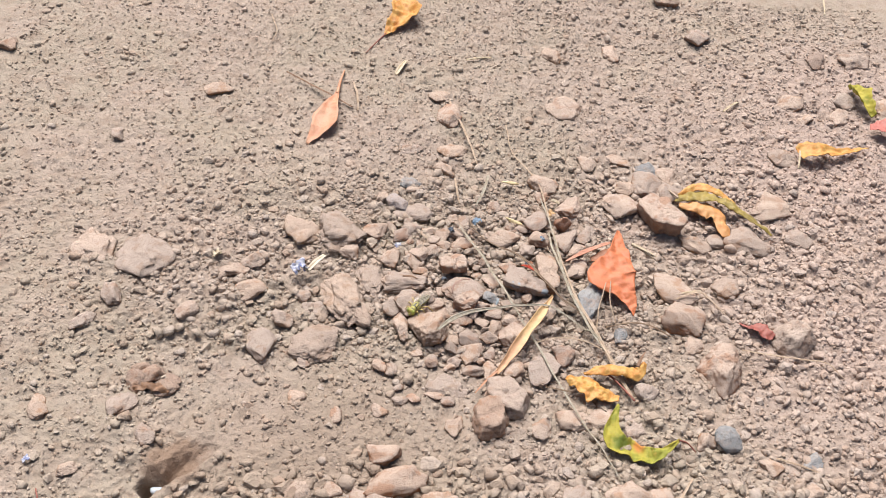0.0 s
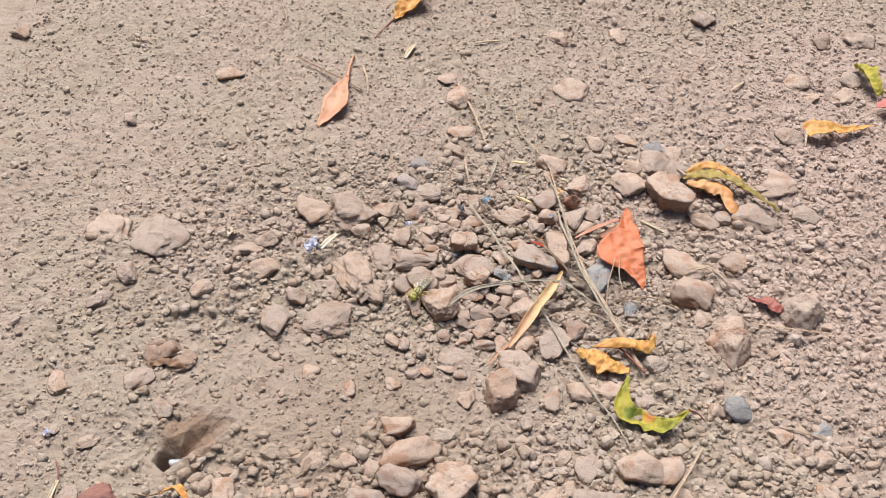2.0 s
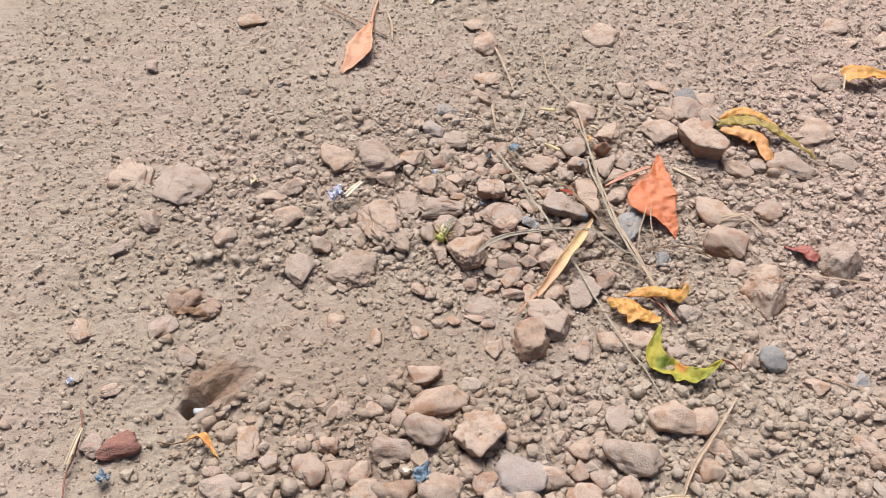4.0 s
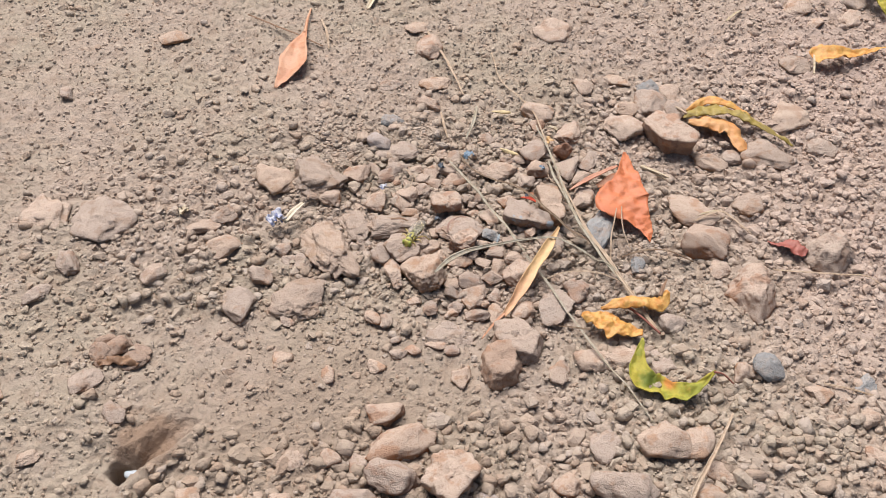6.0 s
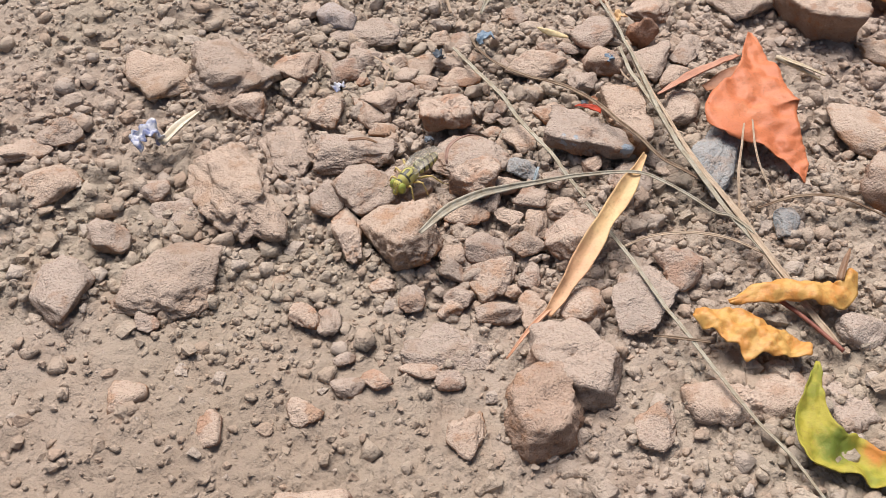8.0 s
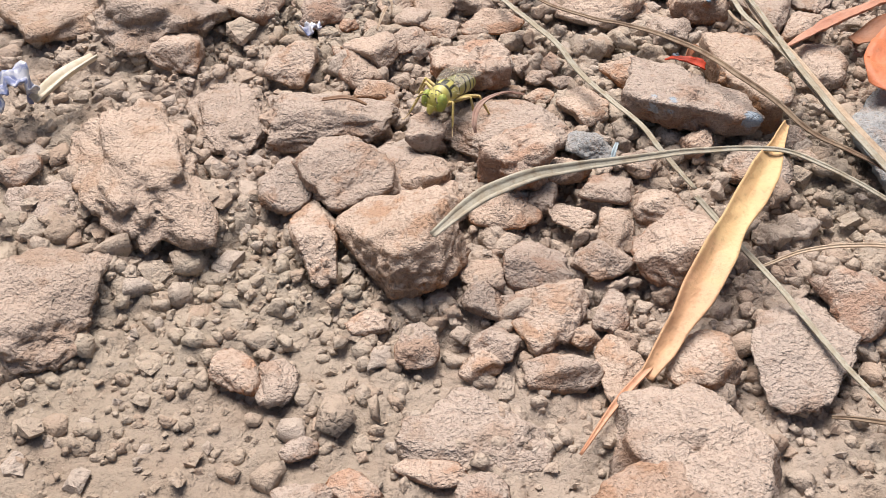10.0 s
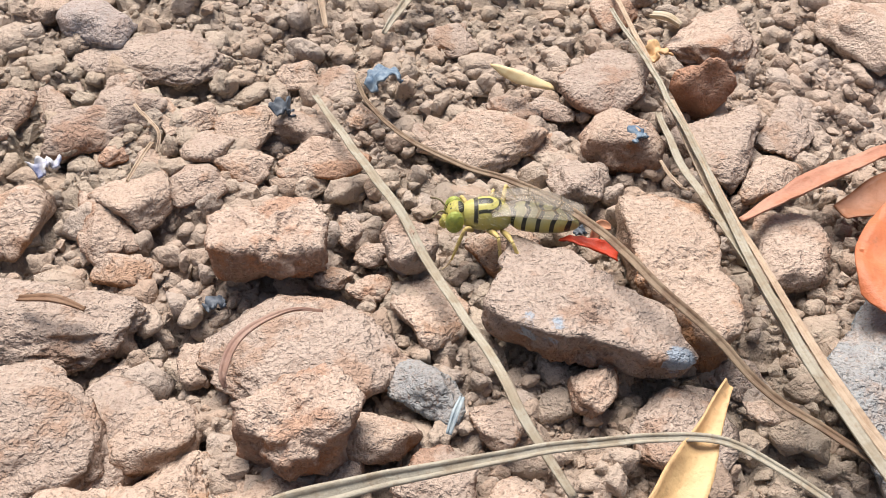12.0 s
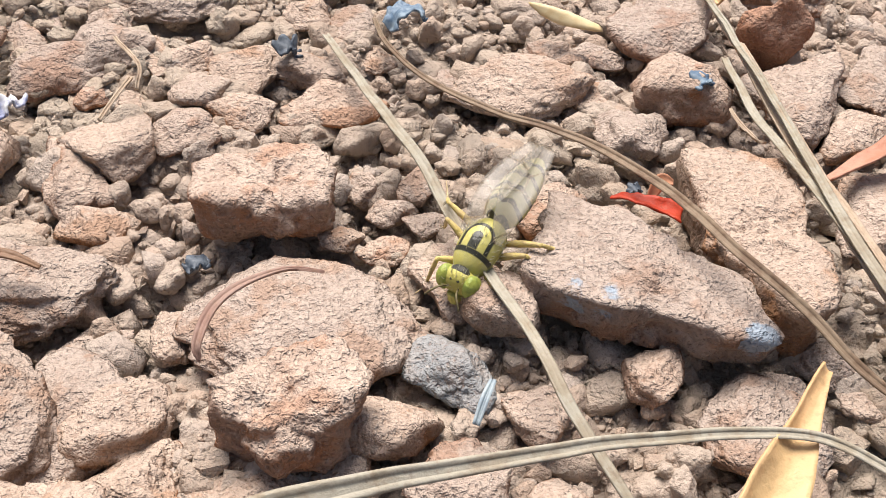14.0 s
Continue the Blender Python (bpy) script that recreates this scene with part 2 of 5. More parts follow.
def soil(name, islands=False):
    m, nt, bsdf = nodes_of(name)
    tc = add(nt, "TexCoord")
    co = tc.outputs["Object"]
    col = blend(nt, ramp(nt, noise_at(nt, co, 12, 4), 0.38, 0.64), (0.372, 0.301, 0.245), (0.348, 0.292, 0.228))
    # paler, pinker soil on one side
    pale_side = nt.nodes.new("ShaderNodeVectorMath")
    pale_side.operation = "DISTANCE"
    nt.links.new(co, pale_side.inputs[0])
    pale_side.inputs[1].default_value = (0.33, 0.42, 0.0)
    col = blend(nt, ramp(nt, pale_side.outputs["Value"], 0.1, 0.27, 0.65, 0), col, (0.45, 0.345, 0.295))
    col = blend(nt, ramp(nt, noise_at(nt, co, 130, 5), 0.42, 0.75, 0, 0.6), col, (0.275, 0.200, 0.147))
    # darker patch before the burrow: soft shade over the near ground, put into colour
    dimmed = nt.nodes.new("ShaderNodeVectorMath")
    dimmed.operation = "DISTANCE"
    nt.links.new(co, dimmed.inputs[0])
    dimmed.inputs[1].default_value = (-0.022, 0.238, 0.0)
    wide = nt.nodes.new("ShaderNodeMath")
    wide.operation = "MULTIPLY_ADD"
    nt.links.new(noise_at(nt, co, 30, 4), wide.inputs[0])
    wide.inputs[1].default_value = 0.05
    nt.links.new(dimmed.outputs["Value"], wide.inputs[2])
    col = blend(nt, ramp(nt, wide.outputs[0], 0.05, 0.115, 0.75, 0), col, (0.285, 0.222, 0.168))
    if islands:
        geo = add(nt, "NewGeometry")
        chance = geo.outputs["Random Per Island"]
        col = blend(nt, ramp(nt, chance, 0.6, 1.0, 0, 0.45), col, (0.311, 0.215, 0.155))
        col = blend(nt, ramp(nt, chance, 0.0, 0.2, 0.7, 0), col, (0.370, 0.311, 0.266))
    # damp subsoil laid bare round the burrow, darkened with painted shade for depth
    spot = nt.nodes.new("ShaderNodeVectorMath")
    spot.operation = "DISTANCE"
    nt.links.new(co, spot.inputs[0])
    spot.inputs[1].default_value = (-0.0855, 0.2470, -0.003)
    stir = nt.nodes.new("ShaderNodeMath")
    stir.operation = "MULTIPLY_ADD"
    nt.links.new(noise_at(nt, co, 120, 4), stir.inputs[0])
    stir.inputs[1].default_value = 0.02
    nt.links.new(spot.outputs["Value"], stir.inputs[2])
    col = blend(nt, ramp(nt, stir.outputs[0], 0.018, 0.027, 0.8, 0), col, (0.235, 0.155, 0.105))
    if islands:
        lift = nt.nodes.new("ShaderNodeHueSaturation")
        lift.inputs["Value"].default_value = 1.2
        nt.links.new(col, lift.inputs["Color"])
        col = lift.outputs[0]
    grains = noise_at(nt, co, 1700, 3, 0.65)
    col = blend(nt, ramp(nt, grains, 0.57, 0.75, 0, 0.5), col, (0.141, 0.096, 0.074))
    col = blend(nt, ramp(nt, noise_at(nt, co, 900, 2, 0.6), 0.66, 0.78, 0, 0.5), col, (0.459, 0.407, 0.355))
    nt.links.new(col, bsdf.inputs["Base Color"])
    bsdf.inputs["Roughness"].default_value = 0.9
    bsdf.inputs["Specular IOR Level"].default_value = 0.22
    bumped(nt, bsdf, ((flakes(nt, co, 330), 0.25, 0.0010), (flakes(nt, co, 800), 0.45, 0.0006), (noise_at(nt, co, 480, 5, 0.62), 0.7, 0.0010), (grains, 0.7, 0.0008)))
    return m


def leafy(name, main, second, third, scale=160, gloss=0.55, spot=None, shade=None):
    """Dry leaf: patches of two further colours, fine veins and a little light through it."""
    m, nt, bsdf = nodes_of(name)
    co, chance = own_coords(nt)
    col = blend(nt, ramp(nt, noise_at(nt, co, scale, 4), 0.42, 0.6), main, second)
    col = blend(nt, ramp(nt, noise_at(nt, co, scale * 1.7, 5, 0.7), 0.55, 0.72, 0, 0.65), col, third)
    for x, y, z, r, tone in [p for p in (shade, spot) if p]:
        geo, far = add(nt, "NewGeometry"), nt.nodes.new("ShaderNodeVectorMath")
        far.operation = "DISTANCE"
        nt.links.new(geo.outputs["Position"], far.inputs[0])
        far.inputs[1].default_value = (x, y, z)
        rim = nt.nodes.new("ShaderNodeMath")
        rim.operation = "MULTIPLY_ADD"
        nt.links.new(noise_at(nt, co, 350, 4, 0.7), rim.inputs[0])
        rim.inputs[1].default_value = r * 1.2
        nt.links.new(far.outputs["Value"], rim.inputs[2])
        col = blend(nt, ramp(nt, rim.outputs[0], r * 0.9, r * 1.7, 0.85, 0), col, tone)
    fine = noise_at(nt, co, 1400, 3)
    col = blend(nt, ramp(nt, fine, 0.5, 0.75, 0, 0.3), col, (0.2, 0.11, 0.05))
    nt.links.new(col, bsdf.inputs["Base Color"])
    bsdf.inputs["Roughness"].default_value = gloss
    through_leaf = add(nt, "BsdfTranslucent")
    nt.links.new(col, through_leaf.inputs[0])
    mix = add(nt, "MixShader", Fac=0.15)
    nt.links.new(bsdf.outputs[0], mix.inputs[1])
    nt.links.new(through_leaf.outputs[0], mix.inputs[2])
    nt.links.new(mix.outputs[0], nt.nodes["Material Output"].inputs[0])
    bumped(nt, bsdf, ((noise_at(nt, co, 500, 4), 0.5, 0.0004), (fine, 0.3, 0.0004)))
    return m


def plain(name, a, b, scale=300, rough=0.6, bump=0.3):
    m, nt, bsdf = nodes_of(name)
    co, chance = own_coords(nt)
    f = noise_at(nt, co, scale, 4)
    nt.links.new(blend(nt, ramp(nt, f, 0.38, 0.65), a, b), bsdf.inputs["Base Color"])
    bsdf.inputs["Roughness"].default_value = rough
    bumped(nt, bsdf, ((f, bump, 0.0003),))
    return m


# base tones set dark and red, painting shade on the dustless sides
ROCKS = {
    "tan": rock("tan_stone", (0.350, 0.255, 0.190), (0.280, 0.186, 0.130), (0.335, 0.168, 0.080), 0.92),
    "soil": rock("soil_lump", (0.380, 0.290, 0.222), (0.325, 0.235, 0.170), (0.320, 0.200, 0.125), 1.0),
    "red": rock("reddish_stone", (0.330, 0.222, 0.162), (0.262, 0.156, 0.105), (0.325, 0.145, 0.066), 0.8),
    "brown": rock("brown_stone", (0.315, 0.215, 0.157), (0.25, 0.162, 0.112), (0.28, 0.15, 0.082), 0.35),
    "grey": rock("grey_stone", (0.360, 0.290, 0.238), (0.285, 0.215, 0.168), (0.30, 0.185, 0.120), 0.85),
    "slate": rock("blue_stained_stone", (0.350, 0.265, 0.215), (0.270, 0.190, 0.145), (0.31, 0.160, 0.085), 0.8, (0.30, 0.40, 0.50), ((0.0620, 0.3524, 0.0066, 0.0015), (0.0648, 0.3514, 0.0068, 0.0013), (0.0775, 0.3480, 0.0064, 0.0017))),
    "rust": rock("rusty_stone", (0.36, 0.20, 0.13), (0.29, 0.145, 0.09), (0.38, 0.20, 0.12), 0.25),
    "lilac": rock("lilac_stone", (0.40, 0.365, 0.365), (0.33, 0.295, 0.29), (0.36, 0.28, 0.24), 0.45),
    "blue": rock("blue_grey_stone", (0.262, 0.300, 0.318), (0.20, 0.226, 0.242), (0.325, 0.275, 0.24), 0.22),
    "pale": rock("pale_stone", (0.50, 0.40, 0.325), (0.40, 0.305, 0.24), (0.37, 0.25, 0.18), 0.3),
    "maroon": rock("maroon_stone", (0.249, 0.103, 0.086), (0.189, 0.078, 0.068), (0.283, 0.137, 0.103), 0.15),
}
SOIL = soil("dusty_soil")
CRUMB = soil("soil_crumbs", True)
ORANGE = leafy("orange_leaf", (0.60, 0.195, 0.080), (0.57, 0.170, 0.066), (0.63, 0.245, 0.115), 100)
PEACH = leafy("peach_leaf", (0.60, 0.33, 0.20), (0.56, 0.26, 0.14), (0.48, 0.18, 0.085), 90)
FOLD = leafy("faded_leaf", (0.50, 0.26, 0.17), (0.45, 0.20, 0.12), (0.36, 0.14, 0.08), 200)
RUSTLEAF = leafy("rusty_leaf", (0.396, 0.180, 0.094), (0.331, 0.137, 0.065), (0.259, 0.094, 0.043), 160)
DULLRED = leafy("dull_red_leaf", (0.36, 0.12, 0.09), (0.29, 0.08, 0.06), (0.33, 0.19, 0.14), 260)
YELLOW = leafy("yellow_leaf", (0.70, 0.49, 0.24), (0.67, 0.43, 0.21), (0.60, 0.35, 0.17), 90, shade=(0.0560, 0.3040, 0.004, 0.021, (0.64, 0.37, 0.21)))
AMBER = leafy("amber_leaf", (0.62, 0.36, 0.10), (0.58, 0.26, 0.055), (0.38, 0.15, 0.04), 260)
GREEN = leafy("yellow_green_leaf", (0.42, 0.36, 0.045), (0.27, 0.28, 0.03), (0.52, 0.36, 0.07), 150, 0.7, spot=(0.1125, 0.2600, 0.004, 0.0034, (0.58, 0.20, 0.04)), shade=(0.1055, 0.2615, 0.004, 0.0052, (0.12, 0.17, 0.02)))
OLIVE = leafy("olive_leaf", (0.36, 0.27, 0.06), (0.27, 0.20, 0.045), (0.46, 0.31, 0.09), 150)
PALEORANGE = leafy("pale_orange_leaf", (0.64, 0.34, 0.13), (0.62, 0.29, 0.10), (0.55, 0.24, 0.08), 150)
SCARLET = leafy("scarlet_leaf", (0.540, 0.050, 0.014), (0.446, 0.036, 0.014), (0.302, 0.029, 0.014), 200)
ROSE = leafy("rose_leaf", (0.504, 0.180, 0.144), (0.446, 0.130, 0.101), (0.360, 0.115, 0.072), 120)
BROWN = leafy("brown_leaf", (0.259, 0.151, 0.086), (0.202, 0.108, 0.058), (0.302, 0.202, 0.130), 260)
DARKSTRAW = leafy("dark_straw", (0.259, 0.187, 0.122), (0.173, 0.108, 0.065), (0.115, 0.065, 0.036), 300, 0.7)
PINKSTRAW = leafy("pinkish_straw", (0.360, 0.238, 0.187), (0.302, 0.180, 0.137), (0.216, 0.108, 0.079), 300, 0.7)
STRAW = leafy("dry_straw", (0.52, 0.405, 0.295), (0.44, 0.325, 0.225), (0.29, 0.185, 0.12), 260, 0.7)
GREYSTRAW = leafy("grey_straw", (0.42, 0.385, 0.305), (0.345, 0.295, 0.215), (0.21, 0.155, 0.10), 300, 0.7)
PALE = plain("pale_chaff", (0.518, 0.446, 0.324), (0.446, 0.346, 0.216), 500)
GRAIN = plain("yellow_husk", (0.66, 0.54, 0.31), (0.60, 0.45, 0.23), 700)
BLUE = plain("faded_blue_scrap", (0.075, 0.13, 0.20), (0.21, 0.275, 0.33), 700)
NAVY = plain("dark_blue_scrap", (0.03, 0.042, 0.06), (0.11, 0.13, 0.155), 900)
WHITEPEBBLE = plain("bluish_white_pebble", (0.42, 0.46, 0.50), (0.34, 0.37, 0.40), 500)
WHITE = plain("white_scrap", (0.53, 0.53, 0.55), (0.17, 0.20, 0.36), 600)
HUSK = plain("white_husk", (0.62, 0.56, 0.45), (0.54, 0.46, 0.33), 500)
BLUEGREY = plain("blue_grey_straw", (0.34, 0.40, 0.42), (0.26, 0.32, 0.36), 900)
ROOT = plain("red_root", (0.259, 0.094, 0.065), (0.202, 0.065, 0.043), 700)


# ---- shapes ----
BALLS = {}


def ball(level):
    """Places and triangles of a unit icosphere."""
    if level not in BALLS:
        bm = bmesh.new()
        bmesh.ops.create_icosphere(bm, subdivisions=level, radius=1.0)
        v = np.array([w.co[:] for w in bm.verts])
        BALLS[level] = (v / np.linalg.norm(v, axis=1)[:, None], np.array([[w.index for w in f.verts] for f in bm.faces]))
        bm.free()
    return BALLS[level]


def pebble_form(level, rng, style=""):
    """A stone about a unit in radius: flats and worn edges, lumps, chipped corners and pits."""
    v, tris = ball(level)
    count, sharp, low = {"blocky": (12, 36, 0.70), "round": (14, 7, 0.9), "clod": (13, 16, 0.72)}.get(style, (11, 30, 0.64))
    n = rng.normal(size=(count, 3))
    n /= np.linalg.norm(n, axis=1)[:, None]
    d = rng.uniform(low, 1.02, count)
    s = np.maximum(v @ n.T, 0) / d
    r = np.minimum(((s ** sharp).sum(1) + 0.55 ** sharp) ** (-1 / sharp), 1.3)
    seed = int(rng.integers(1, 9999))
    lump = {"blocky": 0.10, "round": 0.10, "clod": 0.22}.get(style, 0.12)
    r = r * (1 + lump * fbm(v * 1.9 + 5, 3, seed)) + 0.045 * fbm(v * 5, 3, seed + 7)
    if level > 2:
        r = r + (0.05 if style == "clod" else 0.03) * fbm(v * 13, 2, seed + 9)
    if level > 3:
        r = r - 0.05 * np.clip(fbm(v * 7 + 3, 2, seed + 13) - 0.25, 0, 1)
    if level > 4:
        r = r + 0.03 * fbm(v * 32, 2, seed + 11)
    return v * r[:, None], tris


def turned(v, yaw):
    c, s = math.cos(radians(yaw)), math.sin(radians(yaw))
    return np.stack([v[:, 0] * c - v[:, 1] * s, v[:, 0] * s + v[:, 1] * c, v[:, 2]], -1)


WORDS = {
    "tan": "dusty tan stone half sunk in dry soil",
    "soil": "crumbly lump of caked dry soil",
    "red": "reddish-brown clod dusted with dry soil",
    "brown": "bare brown stone lying on dusty soil",
    "grey": "grey weathered stone bedded in the soil",
    "blue": "blue-grey pebble lying on the soil",
    "pale": "pale dusty stone resting on the soil",
    "slate": "flat grey stone with faded blue stains",
    "rust": "red-brown rusty clod standing on soil",
    "lilac": "pale bluish-grey stone on dry soil",
    "maroon": "dark maroon stone bedded in dry soil",
}
STONES = []


def stone(x, y, a, b, h, yaw, tone, style="", lift=0.5):
    """One stone: half-axes a, b and h, turned by yaw, sunk in the soil."""
    rng = np.random.default_rng(int(abs(x) * 1e5) * 7 + int(y * 1e5))
    near = -0.04 < x < 0.12 and y > 0.30 and y < 0.42
    v, tris = pebble_form((5 if max(a, b) > 0.0065 else 4) if near else 4 if max(a, b) > 0.0042 else 3, rng, style or ("clod" if tone == "soil" else ""))
    v = v.copy()
    v[:, :2] *= (1 + (0.5 if near else 0.2) * np.minimum(v[:, 2:3], 0))
    v = v * (a * 1.06, b * 1.06, h * 1.06)
    ob = new("stone", put_mesh("stone", turned(v, yaw), tris, ROCKS[tone]))
    ob.location = (x, y, float(rise(x, y)) + h * (lift + (0.1 if near else -0.3 if y > 0.44 or (y > 0.245 and y < 0.305 and x < 0.045) else 0) - (0.35 if tone == "soil" else 0)))
    size = "small " if max(a, b) < 0.0035 else "large " if max(a, b) > 0.009 else ""
    tagged(ob, size + WORDS[tone], "stone", "stones on the soil")
    STONES.append((x, y, a, b))
    return ob


def cut_stone(corners, low, high, tone, label, sharp=22, slope=0.0, lean=0.12, lumps=0.75):
    """A stone split along flat faces: its outline seen from above in millimetres, its underside and top."""
    c = np.array(corners, float)
    mid = np.append(c.mean(0), (low + high) / 2)
    planes = [(slope, 0.1, 1.0, (high - low) / 2), (0, 0, -1.0, (high - low) / 2)]
    for p, q in zip(c, np.roll(c, -1, 0)):
        out = np.array((q[1] - p[1], p[0] - q[0]))
        out /= np.linalg.norm(out)
        far = (p - mid[:2]) @ out
        if far < 0:
            out, far = -out, -far
        planes.append((out[0], out[1], lean if lean > 0.3 or far < 4 else -lean, far))
    planes = np.array(planes)
    n = planes[:, :3] / np.linalg.norm(planes[:, :3], axis=1)[:, None]
    v, tris = ball(5)
    s = np.maximum(v @ n.T, 0) / planes[:, 3]
    r = (s ** sharp).sum(1) ** (-1 / sharp)
    p = v * r[:, None]
    seed = int(abs(c[0, 0]) * 31 + abs(c[0, 1]) * 7)
    grow = lumps * fbm(p * 0.22, 3, seed) + 0.36 * fbm(p * 0.7, 3, seed + 3) + 0.27 * fbm(p * 2.2, 2, seed + 5)
    p = p + v * grow[:, None]
    ob = new("stone", put_mesh("stone", p * 0.001, tris, ROCKS[tone]))
    ob.location = (mid[0] * 0.001, mid[1] * 0.001, float(rise(mid[0] * 0.001, mid[1] * 0.001)) + mid[2] * 0.001)
    STONES.append((mid[0] * 0.001, mid[1] * 0.001, 0.01, 0.01))
    return tagged(ob, label, "stone", "stones on the soil")


def curve_through(points, count):
    """Catmull-Rom through control places."""
    p = np.array(points, float)
    p = np.vstack([2 * p[0] - p[1], p, 2 * p[-1] - p[-2]])
    at = np.linspace(0, len(points) - 1, count)
    k = np.minimum(at.astype(int), len(points) - 2)
    u = (at - k)[:, None]
    a, b, c, d = p[k], p[k + 1], p[k + 2], p[k + 3]
    return 0.5 * (2 * b + (c - a) * u + (2 * a - 5 * b + 4 * c - d) * u ** 2 + (3 * b - a - 3 * c + d) * u ** 3)


def sheet(grid, thick):
    """A closed thin body from a grid of places (rows, columns, 3), as places and quads."""
    nu, nv = grid.shape[:2]
    du, dv = np.gradient(grid, axis=0), np.gradient(grid, axis=1)
    n = np.cross(du, dv)
    n /= np.maximum(np.linalg.norm(n, axis=2), 1e-12)[..., None]
    top, low = grid + n * thick / 2, grid - n * thick / 2
    verts = np.vstack([top.reshape(-1, 3), low.reshape(-1, 3)])
    ids = np.arange(nu * nv).reshape(nu, nv)
    a, b, c, d = ids[:-1, :-1].ravel(), ids[1:, :-1].ravel(), ids[1:, 1:].ravel(), ids[:-1, 1:].ravel()
    faces = [np.stack([a, b, c, d], 1), np.stack([d, c, b, a], 1) + nu * nv]
    rim = np.concatenate([ids[:, 0], ids[-1, 1:], ids[-2::-1, -1], ids[0, -2:0:-1]])
    nxt = np.roll(rim, -1)
    faces.append(np.stack([nxt, rim, rim + nu * nv, nxt + nu * nv], 1))
    return verts, np.vstack(faces)


def ribbon(points, widths, cup=0.0, roll=(0.0,), crumple=0.0, thick=0.22, nu=40, nv=9, seed=1, jag=0.0, ribs=0.0, wave=0.0, pleats=(0.0, 0)):
    """A leaf or blade along control places, in millimetres: half-widths (or a pair of rows, left and right),
    cupping, roll in degrees along it, crumpling and pleats across."""
    c = curve_through(points, nu)
    if wave:
        c = c + wave * np.stack([fbm(c * 0.13 + 9 * k, 2, seed + k) for k in range(3)], 1) * (1, 1, 0.5)
    t = np.gradient(c, axis=0)
    t /= np.linalg.norm(t, axis=1)[:, None]
    side = np.cross(t, (0, 0, 1.0))
    side /= np.maximum(np.linalg.norm(side, axis=1), 1e-9)[:, None]
    up = np.cross(side, t)
    at = np.linspace(0, 1, nu)
    ang = np.radians(np.interp(at, np.linspace(0, 1, len(roll)), roll))[:, None]
    s, n = side * np.cos(ang) + up * np.sin(ang), up * np.cos(ang) - side * np.sin(ang)
    rows = widths if isinstance(widths[0], (list, tuple)) else (widths, widths)
    wl, wr = (curve_through([(q, 0, 0) for q in row], nu)[:, 0].clip(0.05) for row in rows)
    v = np.linspace(-1, 1, nv)
    edge = 1 + jag * value_noise(np.stack([at * 9, 0 * at, 0 * at], 1), seed + 3)
    edge2 = 1 + jag * value_noise(np.stack([at * 9, 0 * at + 5, 0 * at], 1), seed + 4)
    half = np.where(v[None, :] < 0, (wl * edge)[:, None], (wr * edge2)[:, None])
    grid = c[:, None] + s[:, None] * (half * v)[..., None] + n[:, None] * (cup * half * v[None] ** 2)[..., None]
    if ribs:
        grid = grid + n[:, None] * (ribs * half * np.cos(v * 9.4)[None])[..., None]
    if pleats[1]:
        fold = np.sin(at[:, None] * pleats[1] * 6.283 + 2.2 * v[None] ** 2 + 1.5 * value_noise(np.stack([at * 5, 0 * at, 0 * at], 1), seed)[:, None])
        grid = grid + n[:, None] * (pleats[0] * np.abs(v)[None] ** 0.7 * fold)[..., None]
    if crumple:
        q = fbm(grid.reshape(-1, 3) * 0.3, 3, seed).reshape(nu, nv)
        q = q + 0.6 * (0.5 - np.abs(fbm(grid.reshape(-1, 3) * 0.22 + 40, 2, seed + 8))).reshape(nu, nv)
        grid = grid + n[:, None] * (crumple * q)[..., None]
    verts, quads = sheet(grid, thick)
    return verts * 0.001, quads


def tube(points, radii, sides=8, count=24):
    """A round stalk along control places, in millimetres."""
    c = curve_through(points, count)
    t = np.gradient(c, axis=0)
    t /= np.linalg.norm(t, axis=1)[:, None]
    ref = np.where(np.abs(t[:, 2:3]) > 0.9, (1.0, 0, 0), (0, 0, 1.0))
    s = np.cross(t, ref)
    s /= np.linalg.norm(s, axis=1)[:, None]
    n = np.cross(s, t)
    r = np.interp(np.linspace(0, 1, count), np.linspace(0, 1, len(radii)), radii)
    a = np.linspace(0, 2 * math.pi, sides, endpoint=False)
    ring = c[:, None] + r[:, None, None] * (s[:, None] * np.cos(a)[None, :, None] + n[:, None] * np.sin(a)[None, :, None])
    verts = np.vstack([ring.reshape(-1, 3), c[:1], c[-1:]])
    tris = []
    for i in range(count - 1):
        for j in range(sides):
            p, q = i * sides + j, i * sides + (j + 1) % sides
            tris += [(p, q, p + sides), (q, q + sides, p + sides)]
    e = count * sides
    for j in range(sides):
        k = (j + 1) % sides
        tris += [(j, e, k), (e - sides + j, e - sides + k, e + 1)]
    return verts * 0.001, np.array(tris)


def settled(verts):
    """Own origin at the foot of the form: moves places to it and gives it back."""
    foot = np.array([(verts[:, 0].min() + verts[:, 0].max()) / 2, (verts[:, 1].min() + verts[:, 1].max()) / 2, verts[:, 2].min()])
    return verts - foot, foot


def lone(name, shape, material, label, category, group=""):
    """A thing of one mesh, its origin at its foot."""
    verts, faces = shape
    verts, foot = settled(verts)
    ob = new(name, put_mesh(name, verts, faces, material, quads=faces.shape[1] == 4))
    ob.location = foot
    return tagged(ob, label, category, group)


